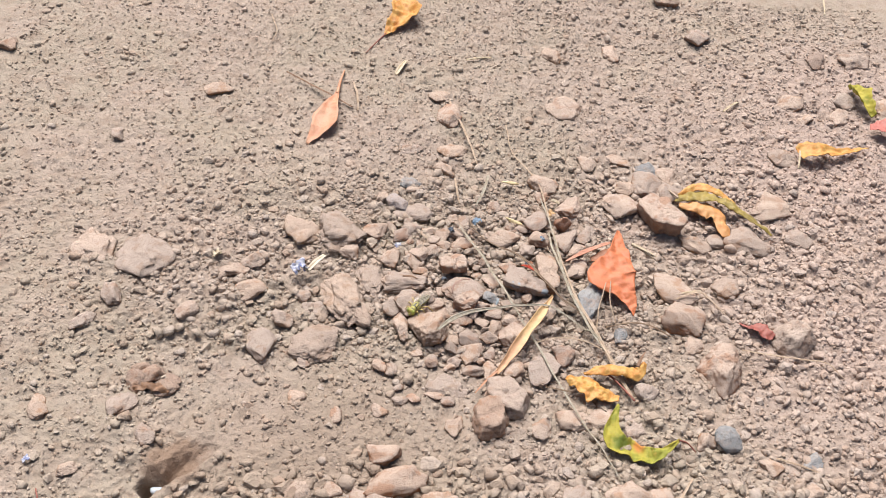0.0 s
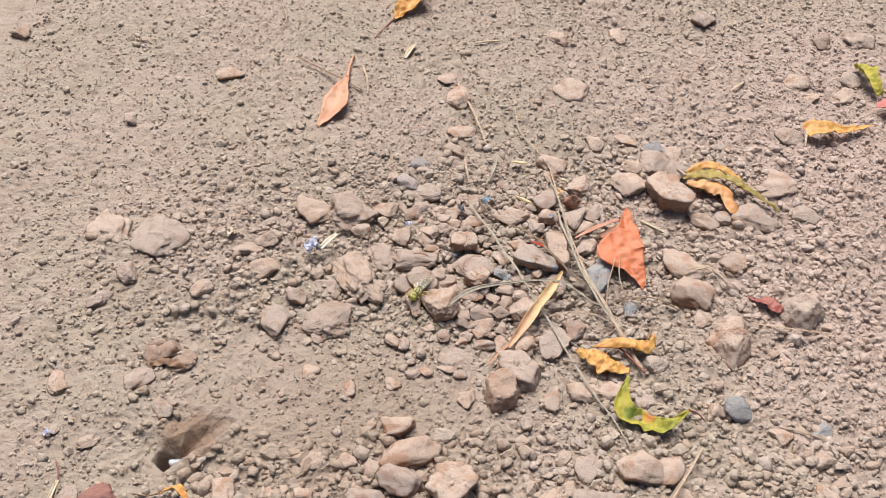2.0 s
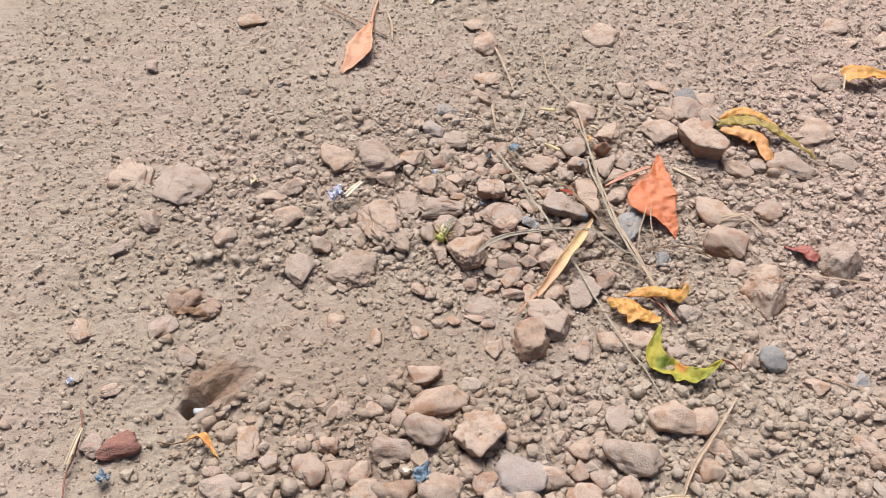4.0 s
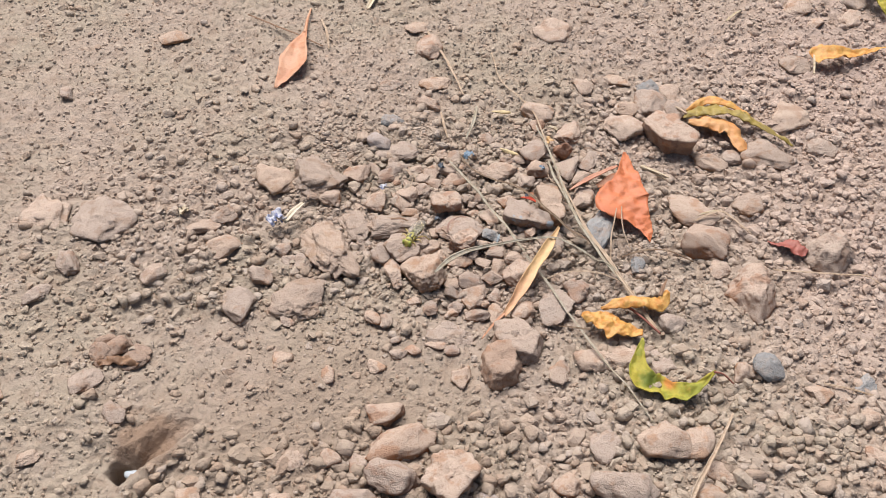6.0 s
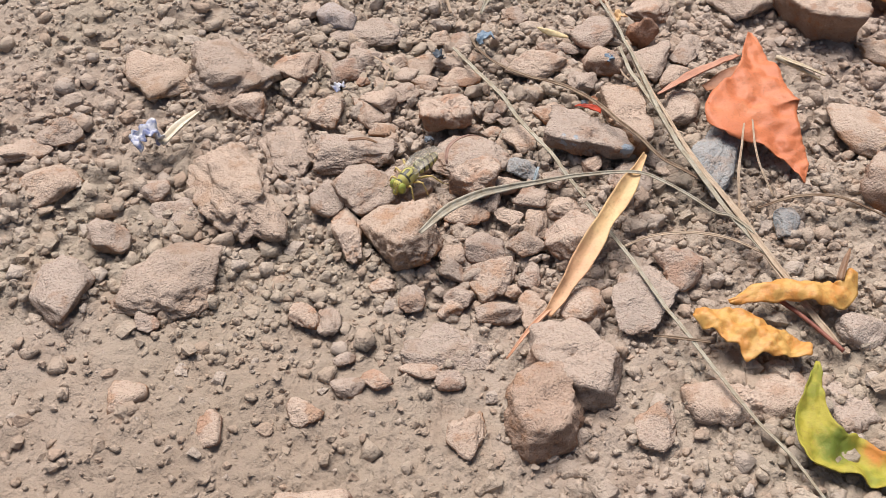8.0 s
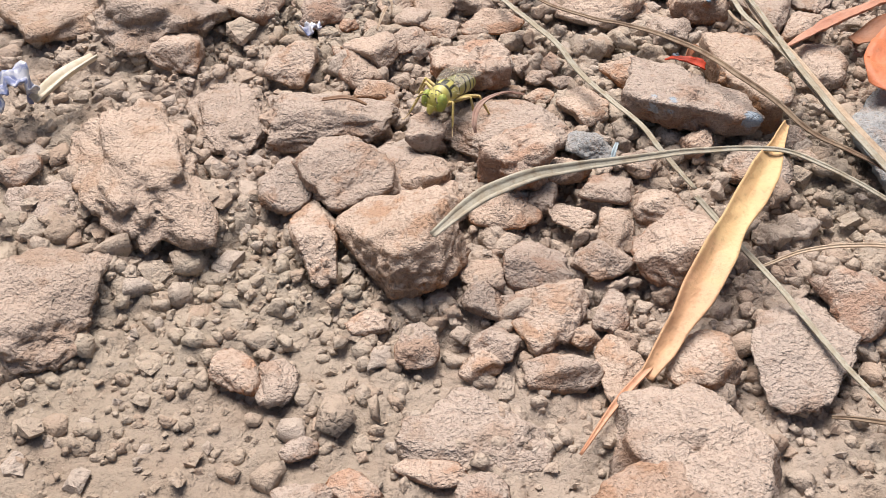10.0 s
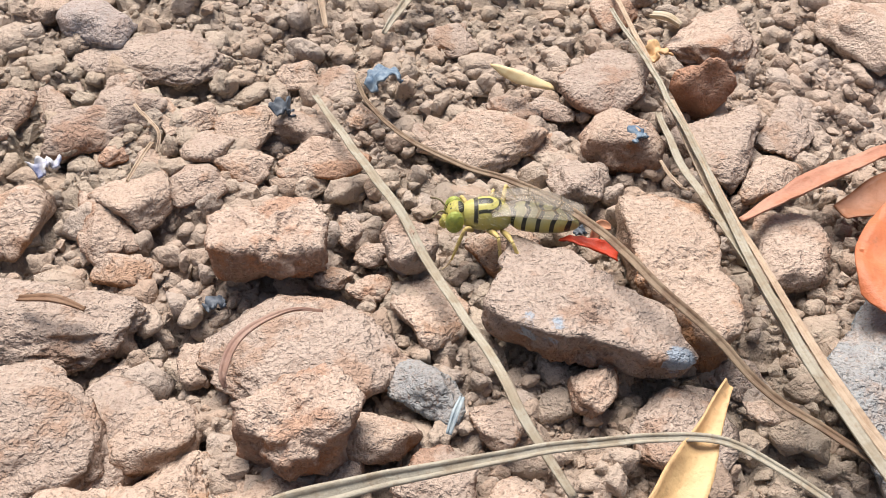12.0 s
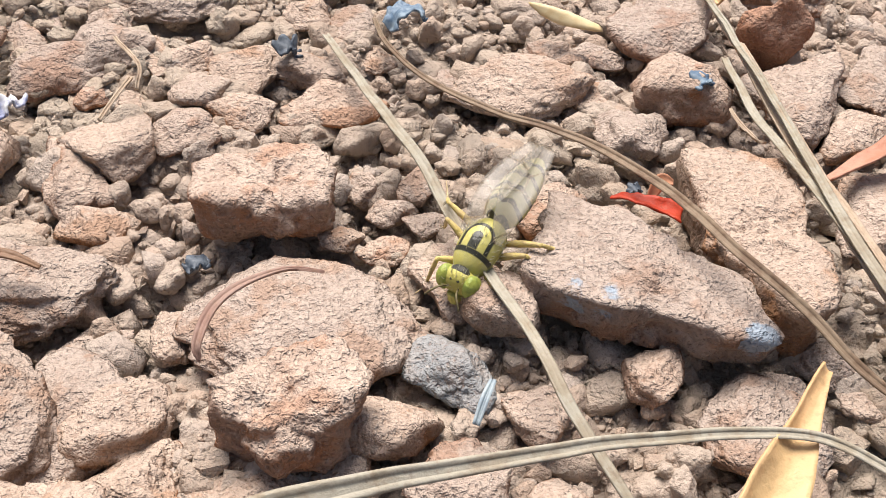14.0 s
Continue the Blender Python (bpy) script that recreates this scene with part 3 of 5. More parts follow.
def made_of(name, pieces, label, category, group=""):
    """A thing of several parts: rows of (name, shape, material, label)."""
    every = np.vstack([shape[0] for _, shape, _, _ in pieces])
    _, foot = settled(every)
    root = new(name)
    root.empty_display_size = 0.005
    root.location = foot
    for piece, (verts, faces), material, words in pieces:
        part(piece, put_mesh(piece, verts - foot, faces, material, quads=faces.shape[1] == 4), root, words)
    return tagged(root, label, category, group)


# ---- ground: one sheet, fine where the camera comes near, out to the horizon ----
def lines(low, high, fine):
    """Grid lines: a millimetre apart from low to high, closer in the fine stretches, ever wider beyond."""
    at, v = [low], low
    while v < high:
        v += next((step for p, q, step in fine if p <= v < q), 0.001)
        at.append(v)
    grow = np.cumsum(0.001 * 1.6 ** np.arange(1, 31))
    return np.concatenate([low - grow[::-1], at, v + grow])


def build_ground():
    xs = lines(-0.24, 0.34, ((-0.106, -0.062, 0.0006), (-0.025, 0.125, 0.00055)))
    ys = lines(0.165, 0.65, ((0.224, 0.266, 0.0006), (0.305, 0.43, 0.00055)))
    gx, gy = np.meshgrid(xs, ys, indexing="ij")
    z = height(gx, gy)
    away = np.hypot(gx, gy - 0.35)
    z = np.where(away > 5, -0.002, z)
    ids = np.arange(gx.size).reshape(gx.shape)
    quads = np.stack([ids[:-1, :-1].ravel(), ids[1:, :-1].ravel(), ids[1:, 1:].ravel(), ids[:-1, 1:].ravel()], 1)
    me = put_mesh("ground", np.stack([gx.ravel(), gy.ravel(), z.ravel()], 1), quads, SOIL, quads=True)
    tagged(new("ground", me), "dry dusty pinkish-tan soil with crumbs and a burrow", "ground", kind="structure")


build_ground()


def chip(rng):
    """A small angular chip: the hull of a few places on a flattened ball."""
    v = rng.normal(size=(15, 3))
    v = v / np.linalg.norm(v, axis=1)[:, None] * rng.uniform(0.85, 1.08, (15, 1))
    v[:, 2] = np.clip(v[:, 2], -0.8, rng.uniform(0.6, 0.95))
    bm = bmesh.new()
    for p in v:
        bm.verts.new(p)
    bmesh.ops.convex_hull(bm, input=bm.verts)
    bmesh.ops.delete(bm, geom=[w for w in bm.verts if not w.link_faces], context="VERTS")
    bm.verts.index_update()
    form = np.array([w.co[:] for w in bm.verts]), np.array([[w.index for w in f.verts] for f in bm.faces])
    bm.free()
    return form


def in_channel(x, y):
    """Within the burrow's scraped channel, where little lies loose."""
    u = np.clip(((x + 0.072) * -0.0225 + (y - 0.2565) * -0.023) / 0.00104, 0, 1)
    return np.hypot(x + 0.072 + 0.0225 * u, y - 0.2565 + 0.023 * u) < 0.0085


def build_gravel():
    """Loose crumbs too many to count."""
    rng = np.random.default_rng(5)
    verts, tris, worn, base = [], [], [], 0
    forms = {"chip": [chip(rng) for _ in range(60)], "clod": [pebble_form(3, rng, "clod") for _ in range(14)], "crumb": [pebble_form(2, rng, "blocky") for _ in range(24)]}

    def strew(count, x0, x1, y0, y1, r0, r1, kind, zoned, sink):
        """Scatter crumbs over a rectangle, thicker where the ground is stony."""
        nonlocal base
        n = count * 5
        x, y = rng.uniform(x0, x1, n), rng.uniform(y0, y1, n)
        keep = ~in_channel(x, y)
        keep &= rng.random(n) < (rubble(x, y) if zoned else 1 - 0.2 * powder(x, y))
        x, y = x[keep][:count], y[keep][:count]
        r = r0 + (r1 - r0) * rng.random(len(x)) ** 2.2
        close = np.exp(-((x - 0.05) / 0.06) ** 4 - ((y - 0.36) / 0.055) ** 4)
        z = (rise(x, y) + 0.0004 + r * (0.3 * close - 0.05)) if sink is None else height(x, y) + sink * r
        for p, q, h, size in zip(x, y, z, r):
            v, f = forms[kind][int(rng.integers(len(forms[kind])))]
            v = turned(v * (size * rng.uniform(0.9, 1.3), size * rng.uniform(0.75, 1.05), size * rng.uniform(0.6, 0.95)), rng.uniform(0, 360))
            v[:, 2] += v[:, 0] * rng.normal() * 0.12
            verts.append(v + (p, q, h))
            tris.append(f + base)
            worn.append(np.full(len(f), kind != "chip" or rng.random() < 0.65))
            base += len(v)

    strew(4200, -0.24, 0.33, 0.165, 0.64, 0.0012, 0.0032, "chip", True, 0.1)
    strew(2400, -0.12, 0.25, 0.17, 0.46, 0.0014, 0.0036, "chip", True, 0.2)
    strew(520, -0.085, 0.2, 0.165, 0.25, 0.002, 0.0046, "chip", True, 0.2)
    strew(650, 0.0, 0.12, 0.305, 0.42, 0.0009, 0.0024, "clod", False, None)
    strew(3600, -0.03, 0.13, 0.29, 0.43, 0.0005, 0.0013, "crumb", False, 0.1)
    strew(13500, -0.24, 0.34, 0.165, 0.65, 0.0006, 0.0017, "chip", True, 0.3)
    strew(8000, -0.25, 0.34, 0.165, 0.65, 0.0005, 0.0012, "chip", False, 0.3)
    strew(4200, -0.02, 0.12, 0.31, 0.42, 0.0003, 0.0009, "chip", False, 0.15)
    # the finest, cut down to eight faces
    n = 40000
    x, y = rng.uniform(-0.25, 0.34, n), rng.uniform(0.165, 0.65, n)
    keep = (rng.random(n) < (0.45 + 0.55 * rubble(x, y)) * (1 - 0.1 * powder(x, y))) & ~in_channel(x, y)
    x, y = x[keep], y[keep]
    n = len(x)
    r = 0.00035 + 0.0008 * rng.random(n) ** 2
    octa = np.array(((1, 0, 0), (0, 1, 0), (-1, 0, 0), (0, -1, 0), (0, 0, 1), (0, 0, -1)), float)
    faces = np.array(((0, 1, 4), (1, 2, 4), (2, 3, 4), (3, 0, 4), (1, 0, 5), (2, 1, 5), (3, 2, 5), (0, 3, 5)))
    v = octa[None] * rng.uniform((0.8, 0.7, 0.5), (1.4, 1.0, 0.9), (n, 3))[:, None] + rng.normal(size=(n, 6, 3)) * 0.22
    a = rng.uniform(0, 6.28, n)[:, None]
    v = np.stack([v[..., 0] * np.cos(a) - v[..., 1] * np.sin(a), v[..., 0] * np.sin(a) + v[..., 1] * np.cos(a), v[..., 2]], -1)
    v = v * r[:, None, None] + np.stack([x, y, height(x, y) + 0.2 * r], -1)[:, None]
    fine_verts, fine_tris = v.reshape(-1, 3), (faces[None] + 6 * np.arange(n)[:, None, None] + base).reshape(-1, 3)
    me = put_mesh("gravel", np.vstack(verts + [fine_verts]), np.vstack(tris + [fine_tris]), CRUMB, smooth=np.concatenate(worn + [np.zeros(len(fine_tris), bool)]))
    tagged(new("gravel", me), "loose crumbs of dry soil and fine gravel", "gravel", kind="stuff")


build_gravel()

# ---- stones ----
cut_stone([(61.0, 368.0), (57.8, 354.6), (60.5, 352.0), (79.0, 346.6), (80.2, 349.0), (74.2, 359.2)], 2.0, 6.6, "slate", "flat split grey stone with faded blue stains", 15, 0.05, lumps=1.15)
cut_stone([(74.8, 375.5), (85.5, 372.5), (84.6, 352.0), (81.5, 349.5), (75.6, 358.0)], 0.2, 7.6, "tan", "large dusty tan stone beside a flat stone", 13, lumps=1.1)
stone(0.0915, 0.4010, 0.0034, 0.0030, 0.0052, 10, "rust", "", 0.7)
stone(0.1460, 0.3360, 0.0135, 0.0075, 0.0060, -48, "red")
stone(0.0126, 0.3711, 0.0032, 0.0064, 0.0026, 23, "red")
stone(0.0149, 0.3762, 0.0044, 0.0052, 0.0026, 21, "tan")
stone(0.0073, 0.3887, 0.0052, 0.0034, 0.0024, 22, "red")
stone(0.0104, 0.3925, 0.0049, 0.0044, 0.0023, 20, "tan")
stone(0.0169, 0.3644, 0.0035, 0.0031, 0.0019, 22, "tan")
stone(0.0104, 0.3860, 0.0026, 0.0026, 0.0014, 21, "red")
stone(0.0155, 0.3840, 0.0021, 0.0034, 0.0012, 19, "tan")
stone(0.0237, 0.3867, 0.0035, 0.0034, 0.0019, 14, "tan")
stone(0.0224, 0.3792, 0.0029, 0.0029, 0.0016, 16, "red")
stone(0.0282, 0.3836, 0.0034, 0.0030, 0.0017, 12, "tan")
stone(0.0273, 0.3909, 0.0043, 0.0034, 0.0019, 11, "tan")
stone(0.0168, 0.3933, 0.0019, 0.0041, 0.0011, 17, "tan")
stone(0.0209, 0.3936, 0.0030, 0.0026, 0.0014, 14, "tan")
stone(0.0354, 0.3925, 0.0040, 0.0032, 0.0018, 7, "tan")
stone(0.0370, 0.3858, 0.0048, 0.0031, 0.0017, 6, "red")
stone(0.0388, 0.4028, 0.0025, 0.0033, 0.0015, 4, "tan")
stone(0.0331, 0.4046, 0.0031, 0.0029, 0.0015, 7, "tan")
stone(0.0235, 0.3844, 0.0011, 0.0031, 0.0007, 14, "tan")
stone(0.0185, 0.3786, 0.0014, 0.0019, 0.0010, 18, "red")
stone(0.0385, 0.3521, 0.0100, 0.0074, 0.0028, 8, "tan", "round")
stone(0.0246, 0.3400, 0.0044, 0.0038, 0.0025, 25, "tan")
stone(0.0252, 0.3325, 0.0073, 0.0040, 0.0027, 28, "tan")
stone(0.0463, 0.3412, 0.0036, 0.0032, 0.0025, 1, "tan")
stone(0.0518, 0.3468, 0.0033, 0.0037, 0.0020, -4, "blue")
stone(0.0196, 0.3418, 0.0055, 0.0061, 0.0027, 28, "tan")
stone(0.0917, 0.3904, 0.0049, 0.0082, 0.0030, -24, "tan")
stone(0.0976, 0.3844, 0.0035, 0.0051, 0.0021, -28, "tan")
stone(0.0774, 0.3897, 0.0050, 0.0054, 0.0035, -17, "red")
stone(0.0788, 0.4039, 0.0060, 0.0060, 0.0030, -15, "red")
stone(0.0597, 0.3896, 0.0072, 0.0051, 0.0028, -7, "pale", "blocky")
stone(0.0632, 0.3993, 0.0025, 0.0028, 0.0015, -8, "red")
stone(0.0689, 0.3991, 0.0036, 0.0023, 0.0012, -11, "red")
stone(0.1038, 0.3959, 0.0035, 0.0078, 0.0021, -28, "tan")
stone(0.0959, 0.3686, 0.0049, 0.0065, 0.0025, -32, "grey")
stone(0.0714, 0.3818, 0.0037, 0.0050, 0.0022, -15, "grey")
stone(0.0612, 0.3683, 0.0038, 0.0038, 0.0023, -10, "red")
stone(0.0686, 0.3467, 0.0024, 0.0037, 0.0019, -21, "red", "blocky")
stone(0.0588, 0.3428, 0.0029, 0.0025, 0.0017, -12, "tan")
stone(0.0770, 0.3417, 0.0053, 0.0044, 0.0020, -30, "tan")
stone(0.0849, 0.3500, 0.0027, 0.0026, 0.0016, -32, "grey")
stone(0.0876, 0.3462, 0.0020, 0.0015, 0.0010, -36, "grey")
stone(0.0809, 0.3464, 0.0023, 0.0017, 0.0011, -31, "tan")
stone(0.0424, 0.3715, 0.0022, 0.0020, 0.0015, 4, "tan")
stone(0.0479, 0.3725, 0.0023, 0.0022, 0.0016, -0, "tan")
stone(0.0448, 0.3687, 0.0023, 0.0017, 0.0013, 2, "tan")
stone(0.0490, 0.3668, 0.0021, 0.0015, 0.0012, -1, "tan")
stone(0.0595, 0.3605, 0.0010, 0.0012, 0.0007, -10, "red")
stone(0.0403, 0.3648, 0.0023, 0.0015, 0.0010, 5, "tan")
stone(0.0191, 0.3507, 0.0029, 0.0020, 0.0010, 25, "tan")
stone(0.0257, 0.3522, 0.0020, 0.0030, 0.0014, 19, "grey")
stone(0.0449, 0.3629, 0.0022, 0.0017, 0.0010, 2, "red")
stone(0.0095, 0.3995, 0.0031, 0.0023, 0.0012, 19, "tan")
stone(0.0004, 0.3954, 0.0017, 0.0049, 0.0010, 24, "tan")
stone(0.0025, 0.3997, 0.0010, 0.0025, 0.0006, 22, "tan")
stone(0.0426, 0.3956, 0.0021, 0.0022, 0.0012, 3, "tan")
stone(0.0682, 0.3896, 0.0020, 0.0027, 0.0012, -12, "tan")
stone(0.0512, 0.3924, 0.0024, 0.0023, 0.0009, -2, "red")
stone(0.0214, 0.3226, 0.0083, 0.0101, 0.0066, -2, "tan", "blocky")
stone(0.0073, 0.3268, 0.0033, 0.0076, 0.0026, 5, "tan", "blocky")
stone(0.0024, 0.3392, 0.0040, 0.0053, 0.0028, 7, "tan")
stone(0.0111, 0.3389, 0.0067, 0.0070, 0.0040, 3, "tan")
stone(0.0087, 0.3561, 0.0129, 0.0072, 0.0032, 3, "tan")
stone(0.0002, 0.3722, 0.0046, 0.0060, 0.0027, 6, "tan")
stone(-0.0202, 0.3418, 0.0100, 0.0150, 0.0056, 16, "soil", "clod", 0.7)
stone(-0.0412, 0.3440, 0.0035, 0.0042, 0.0021, 23, "tan")
stone(-0.0337, 0.3345, 0.0050, 0.0061, 0.0025, 22, "soil")
stone(-0.0312, 0.3130, 0.0100, 0.0090, 0.0036, 25, "soil", "clod", 0.35)
stone(-0.0021, 0.3026, 0.0026, 0.0039, 0.0018, 12, "red")
stone(0.0033, 0.3011, 0.0030, 0.0034, 0.0018, 9, "grey")
stone(0.0365, 0.3333, 0.0042, 0.0044, 0.0025, -9, "red")
stone(0.0423, 0.3357, 0.0026, 0.0038, 0.0016, -11, "tan")
stone(0.0522, 0.3366, 0.0043, 0.0036, 0.0022, -15, "red")
stone(0.0520, 0.3267, 0.0024, 0.0064, 0.0017, -16, "grey")
stone(0.0604, 0.3313, 0.0056, 0.0048, 0.0029, -19, "tan")
stone(0.0596, 0.3201, 0.0061, 0.0062, 0.0043, -20, "red")
stone(0.0400, 0.3209, 0.0043, 0.0040, 0.0025, -11, "red")
stone(0.0489, 0.3212, 0.0041, 0.0038, 0.0024, -15, "tan")
stone(0.0419, 0.3127, 0.0052, 0.0051, 0.0026, -13, "tan")
stone(0.0499, 0.3123, 0.0025, 0.0043, 0.0015, -17, "red")
stone(0.0318, 0.3194, 0.0039, 0.0029, 0.0018, -7, "tan")
stone(0.0321, 0.3149, 0.0032, 0.0029, 0.0018, -8, "tan")
stone(0.0383, 0.3137, 0.0038, 0.0024, 0.0015, -11, "tan")
stone(0.0392, 0.3075, 0.0035, 0.0030, 0.0020, -12, "tan")
stone(0.0330, 0.3063, 0.0033, 0.0027, 0.0018, -9, "red")
stone(0.0417, 0.3018, 0.0045, 0.0033, 0.0021, -14, "tan")
stone(0.0451, 0.3080, 0.0024, 0.0023, 0.0014, -15, "tan")
stone(0.0493, 0.3021, 0.0030, 0.0053, 0.0018, -19, "tan")
stone(0.0307, 0.3030, 0.0028, 0.0025, 0.0017, -8, "tan")
stone(0.0214, 0.3060, 0.0028, 0.0035, 0.0017, -2, "tan")
stone(0.0465, 0.3310, 0.0039, 0.0024, 0.0011, -13, "tan")
stone(0.0852, 0.3129, 0.0051, 0.0058, 0.0031, -33, "red")
stone(0.0751, 0.3058, 0.0072, 0.0092, 0.0025, -30, "grey")
stone(0.0521, 0.3591, 0.0032, 0.0049, 0.0019, -13, "tan")
stone(-0.0197, 0.3750, 0.0044, 0.0056, 0.0026, 13, "tan")
stone(-0.0080, 0.3569, 0.0053, 0.0089, 0.0027, 10, "soil")
stone(-0.0077, 0.3902, 0.0060, 0.0062, 0.0032, 8, "red")
stone(0.0291, 0.2926, 0.0105, 0.0047, 0.0018, -8, "soil", "clod", 0.3)
stone(0.0236, 0.2864, 0.0036, 0.0017, 0.0009, -4, "red")
stone(0.0074, 0.2907, 0.0023, 0.0022, 0.0012, 7, "tan")
stone(0.0293, 0.2839, 0.0030, 0.0025, 0.0014, -9, "red")
stone(0.0142, 0.2840, 0.0032, 0.0023, 0.0013, 3, "red")
stone(-0.0369, 0.3036, 0.0022, 0.0032, 0.0011, 30, "red")
stone(0.0613, 0.3016, 0.0045, 0.0048, 0.0023, -25, "tan")
stone(0.0157, 0.3108, 0.0034, 0.0023, 0.0012, 1, "tan")
cut_stone([(81.0, 279.5), (101.5, 281.5), (101.5, 273.0), (83.0, 272.0)], 0.0, 2.6, "pale", "pale flat stone bedded in the soil", 8, lean=0.8, lumps=1.0)
cut_stone([(106.0, 280.5), (115.5, 278.5), (118.5, 270.0), (109.5, 267.0)], 0.0, 1.7, "soil", "flat lump of soil behind a leaf", 12, lean=0.4, lumps=0.8)
stone(0.1204, 0.2925, 0.0049, 0.0049, 0.0025, -34, "pale", "round")
stone(0.1469, 0.3605, 0.0112, 0.0083, 0.0032, -30, "tan")
stone(0.0329, 0.2699, 0.0035, 0.0050, 0.0021, -6, "tan")
stone(-0.0011, 0.2765, 0.0032, 0.0037, 0.0016, 9, "tan")
stone(-0.0390, 0.2825, 0.0038, 0.0036, 0.0019, 23, "tan")
stone(-0.0205, 0.2733, 0.0027, 0.0041, 0.0016, 17, "red")
stone(-0.0502, 0.3282, 0.0044, 0.0051, 0.0026, 21, "tan")
stone(-0.0582, 0.3118, 0.0057, 0.0087, 0.0034, 25, "tan")
stone(-0.0673, 0.3442, 0.0065, 0.0051, 0.0024, 23, "tan")
stone(0.1021, 0.3497, 0.0054, 0.0107, 0.0038, -22, "blue", "blocky")
stone(0.1137, 0.3257, 0.0034, 0.0038, 0.0020, -27, "blue")
stone(0.0721, 0.2708, 0.0035, 0.0049, 0.0018, -22, "tan")
stone(0.0072, 0.2828, 0.0033, 0.0026, 0.0014, 5, "tan")
cut_stone([(134.5, 417.0), (143.0, 424.5), (150.0, 421.0), (157.0, 404.5), (154.5, 399.5), (141.5, 402.0)], 0.0, 11.0, "red", "large brown angular stone beside a leaf", 14, lean=0.3, lumps=1.0)
stone(0.1552, 0.4330, 0.0062, 0.0082, 0.0037, -20, "tan")
stone(0.1248, 0.4216, 0.0098, 0.0097, 0.0043, -16, "pale")
stone(0.1410, 0.4375, 0.0070, 0.0100, 0.0042, -18, "tan")
stone(0.1305, 0.4377, 0.0054, 0.0050, 0.0028, -17, "tan")
stone(0.1563, 0.4515, 0.0054, 0.0061, 0.0026, -19, "pale", "round")
stone(0.2128, 0.4281, 0.0107, 0.0116, 0.0037, -26, "pale")
stone(0.1736, 0.3604, 0.0072, 0.0061, 0.0036, -25, "tan")
stone(0.1920, 0.3976, 0.0140, 0.0084, 0.0037, -26, "tan")
stone(0.2192, 0.4017, 0.0063, 0.0056, 0.0024, -28, "pale")
stone(0.1621, 0.3960, 0.0077, 0.0058, 0.0026, -22, "tan")
stone(0.1750, 0.3978, 0.0058, 0.0044, 0.0019, -24, "tan")
stone(0.1033, 0.2326, 0.0091, 0.0073, 0.0049, -24, "tan")
stone(0.1173, 0.2332, 0.0057, 0.0083, 0.0034, -26, "tan")
stone(0.0867, 0.2148, 0.0089, 0.0086, 0.0053, -22, "tan")
stone(0.0843, 0.2349, 0.0061, 0.0061, 0.0030, -20, "tan")
stone(0.1155, 0.2103, 0.0054, 0.0058, 0.0032, -28, "tan")
stone(0.1239, 0.2195, 0.0057, 0.0040, 0.0021, -29, "tan")
stone(0.0735, 0.2048, 0.0050, 0.0037, 0.0021, -20, "red")
stone(0.1336, 0.2158, 0.0046, 0.0040, 0.0021, -31, "tan")
stone(0.1546, 0.2683, 0.0058, 0.0054, 0.0041, -30, "blue", "round")
stone(0.1908, 0.2570, 0.0033, 0.0059, 0.0020, -36, "blue")
stone(0.1450, 0.2661, 0.0039, 0.0047, 0.0024, -28, "tan")
stone(0.1885, 0.2423, 0.0038, 0.0054, 0.0023, -37, "pale")
stone(0.1717, 0.2540, 0.0052, 0.0042, 0.0021, -33, "tan")
stone(0.1805, 0.2554, 0.0033, 0.0051, 0.0016, -35, "tan")
stone(0.1860, 0.2216, 0.0069, 0.0042, 0.0022, -39, "red")
stone(0.0014, 0.2528, 0.0064, 0.0053, 0.0044, -1, "red", "blocky")
stone(0.0063, 0.2389, 0.0116, 0.0084, 0.0041, -2, "red")
stone(0.0051, 0.2247, 0.0088, 0.0066, 0.0050, -2, "red", "blocky")
cut_stone([(15.0, 219.5), (19.5, 230.0), (31.0, 232.0), (35.0, 225.0), (24.5, 211.5)], 0.0, 8.0, "tan", "tan clod with a rusty patch", 12, lean=0.3, lumps=1.4)
stone(-0.0116, 0.2157, 0.0080, 0.0054, 0.0037, 2, "red")
stone(-0.0307, 0.2052, 0.0054, 0.0051, 0.0032, 7, "red")
stone(-0.0430, 0.2070, 0.0054, 0.0067, 0.0032, 10, "red")
stone(-0.0586, 0.2080, 0.0044, 0.0047, 0.0027, 14, "tan")
stone(0.0099, 0.1948, 0.0079, 0.0073, 0.0051, -4, "pale", "round")
stone(0.0040, 0.2037, 0.0049, 0.0055, 0.0024, -2, "blue")
stone(0.0404, 0.2075, 0.0098, 0.0102, 0.0034, -11, "lilac", "clod", 0.35)
stone(0.0278, 0.2026, 0.0043, 0.0048, 0.0026, -8, "red")
stone(0.0544, 0.2045, 0.0054, 0.0040, 0.0030, -15, "pale", "round")
stone(0.0680, 0.2179, 0.0057, 0.0049, 0.0033, -17, "red")
stone(0.0655, 0.2097, 0.0038, 0.0044, 0.0023, -17, "red")
stone(0.0212, 0.2087, 0.0043, 0.0049, 0.0026, -6, "red")
stone(-0.0180, 0.2344, 0.0034, 0.0038, 0.0020, 4, "red")
stone(-0.0075, 0.2313, 0.0033, 0.0046, 0.0020, 1, "red")
stone(-0.0225, 0.2060, 0.0044, 0.0056, 0.0026, 5, "red")
stone(-0.0367, 0.2172, 0.0045, 0.0044, 0.0027, 8, "red")
stone(-0.0493, 0.2192, 0.0056, 0.0026, 0.0011, 11, "tan")
stone(-0.0326, 0.2360, 0.0058, 0.0041, 0.0017, 7, "tan")
stone(0.0680, 0.1945, 0.0071, 0.0063, 0.0035, -19, "red")
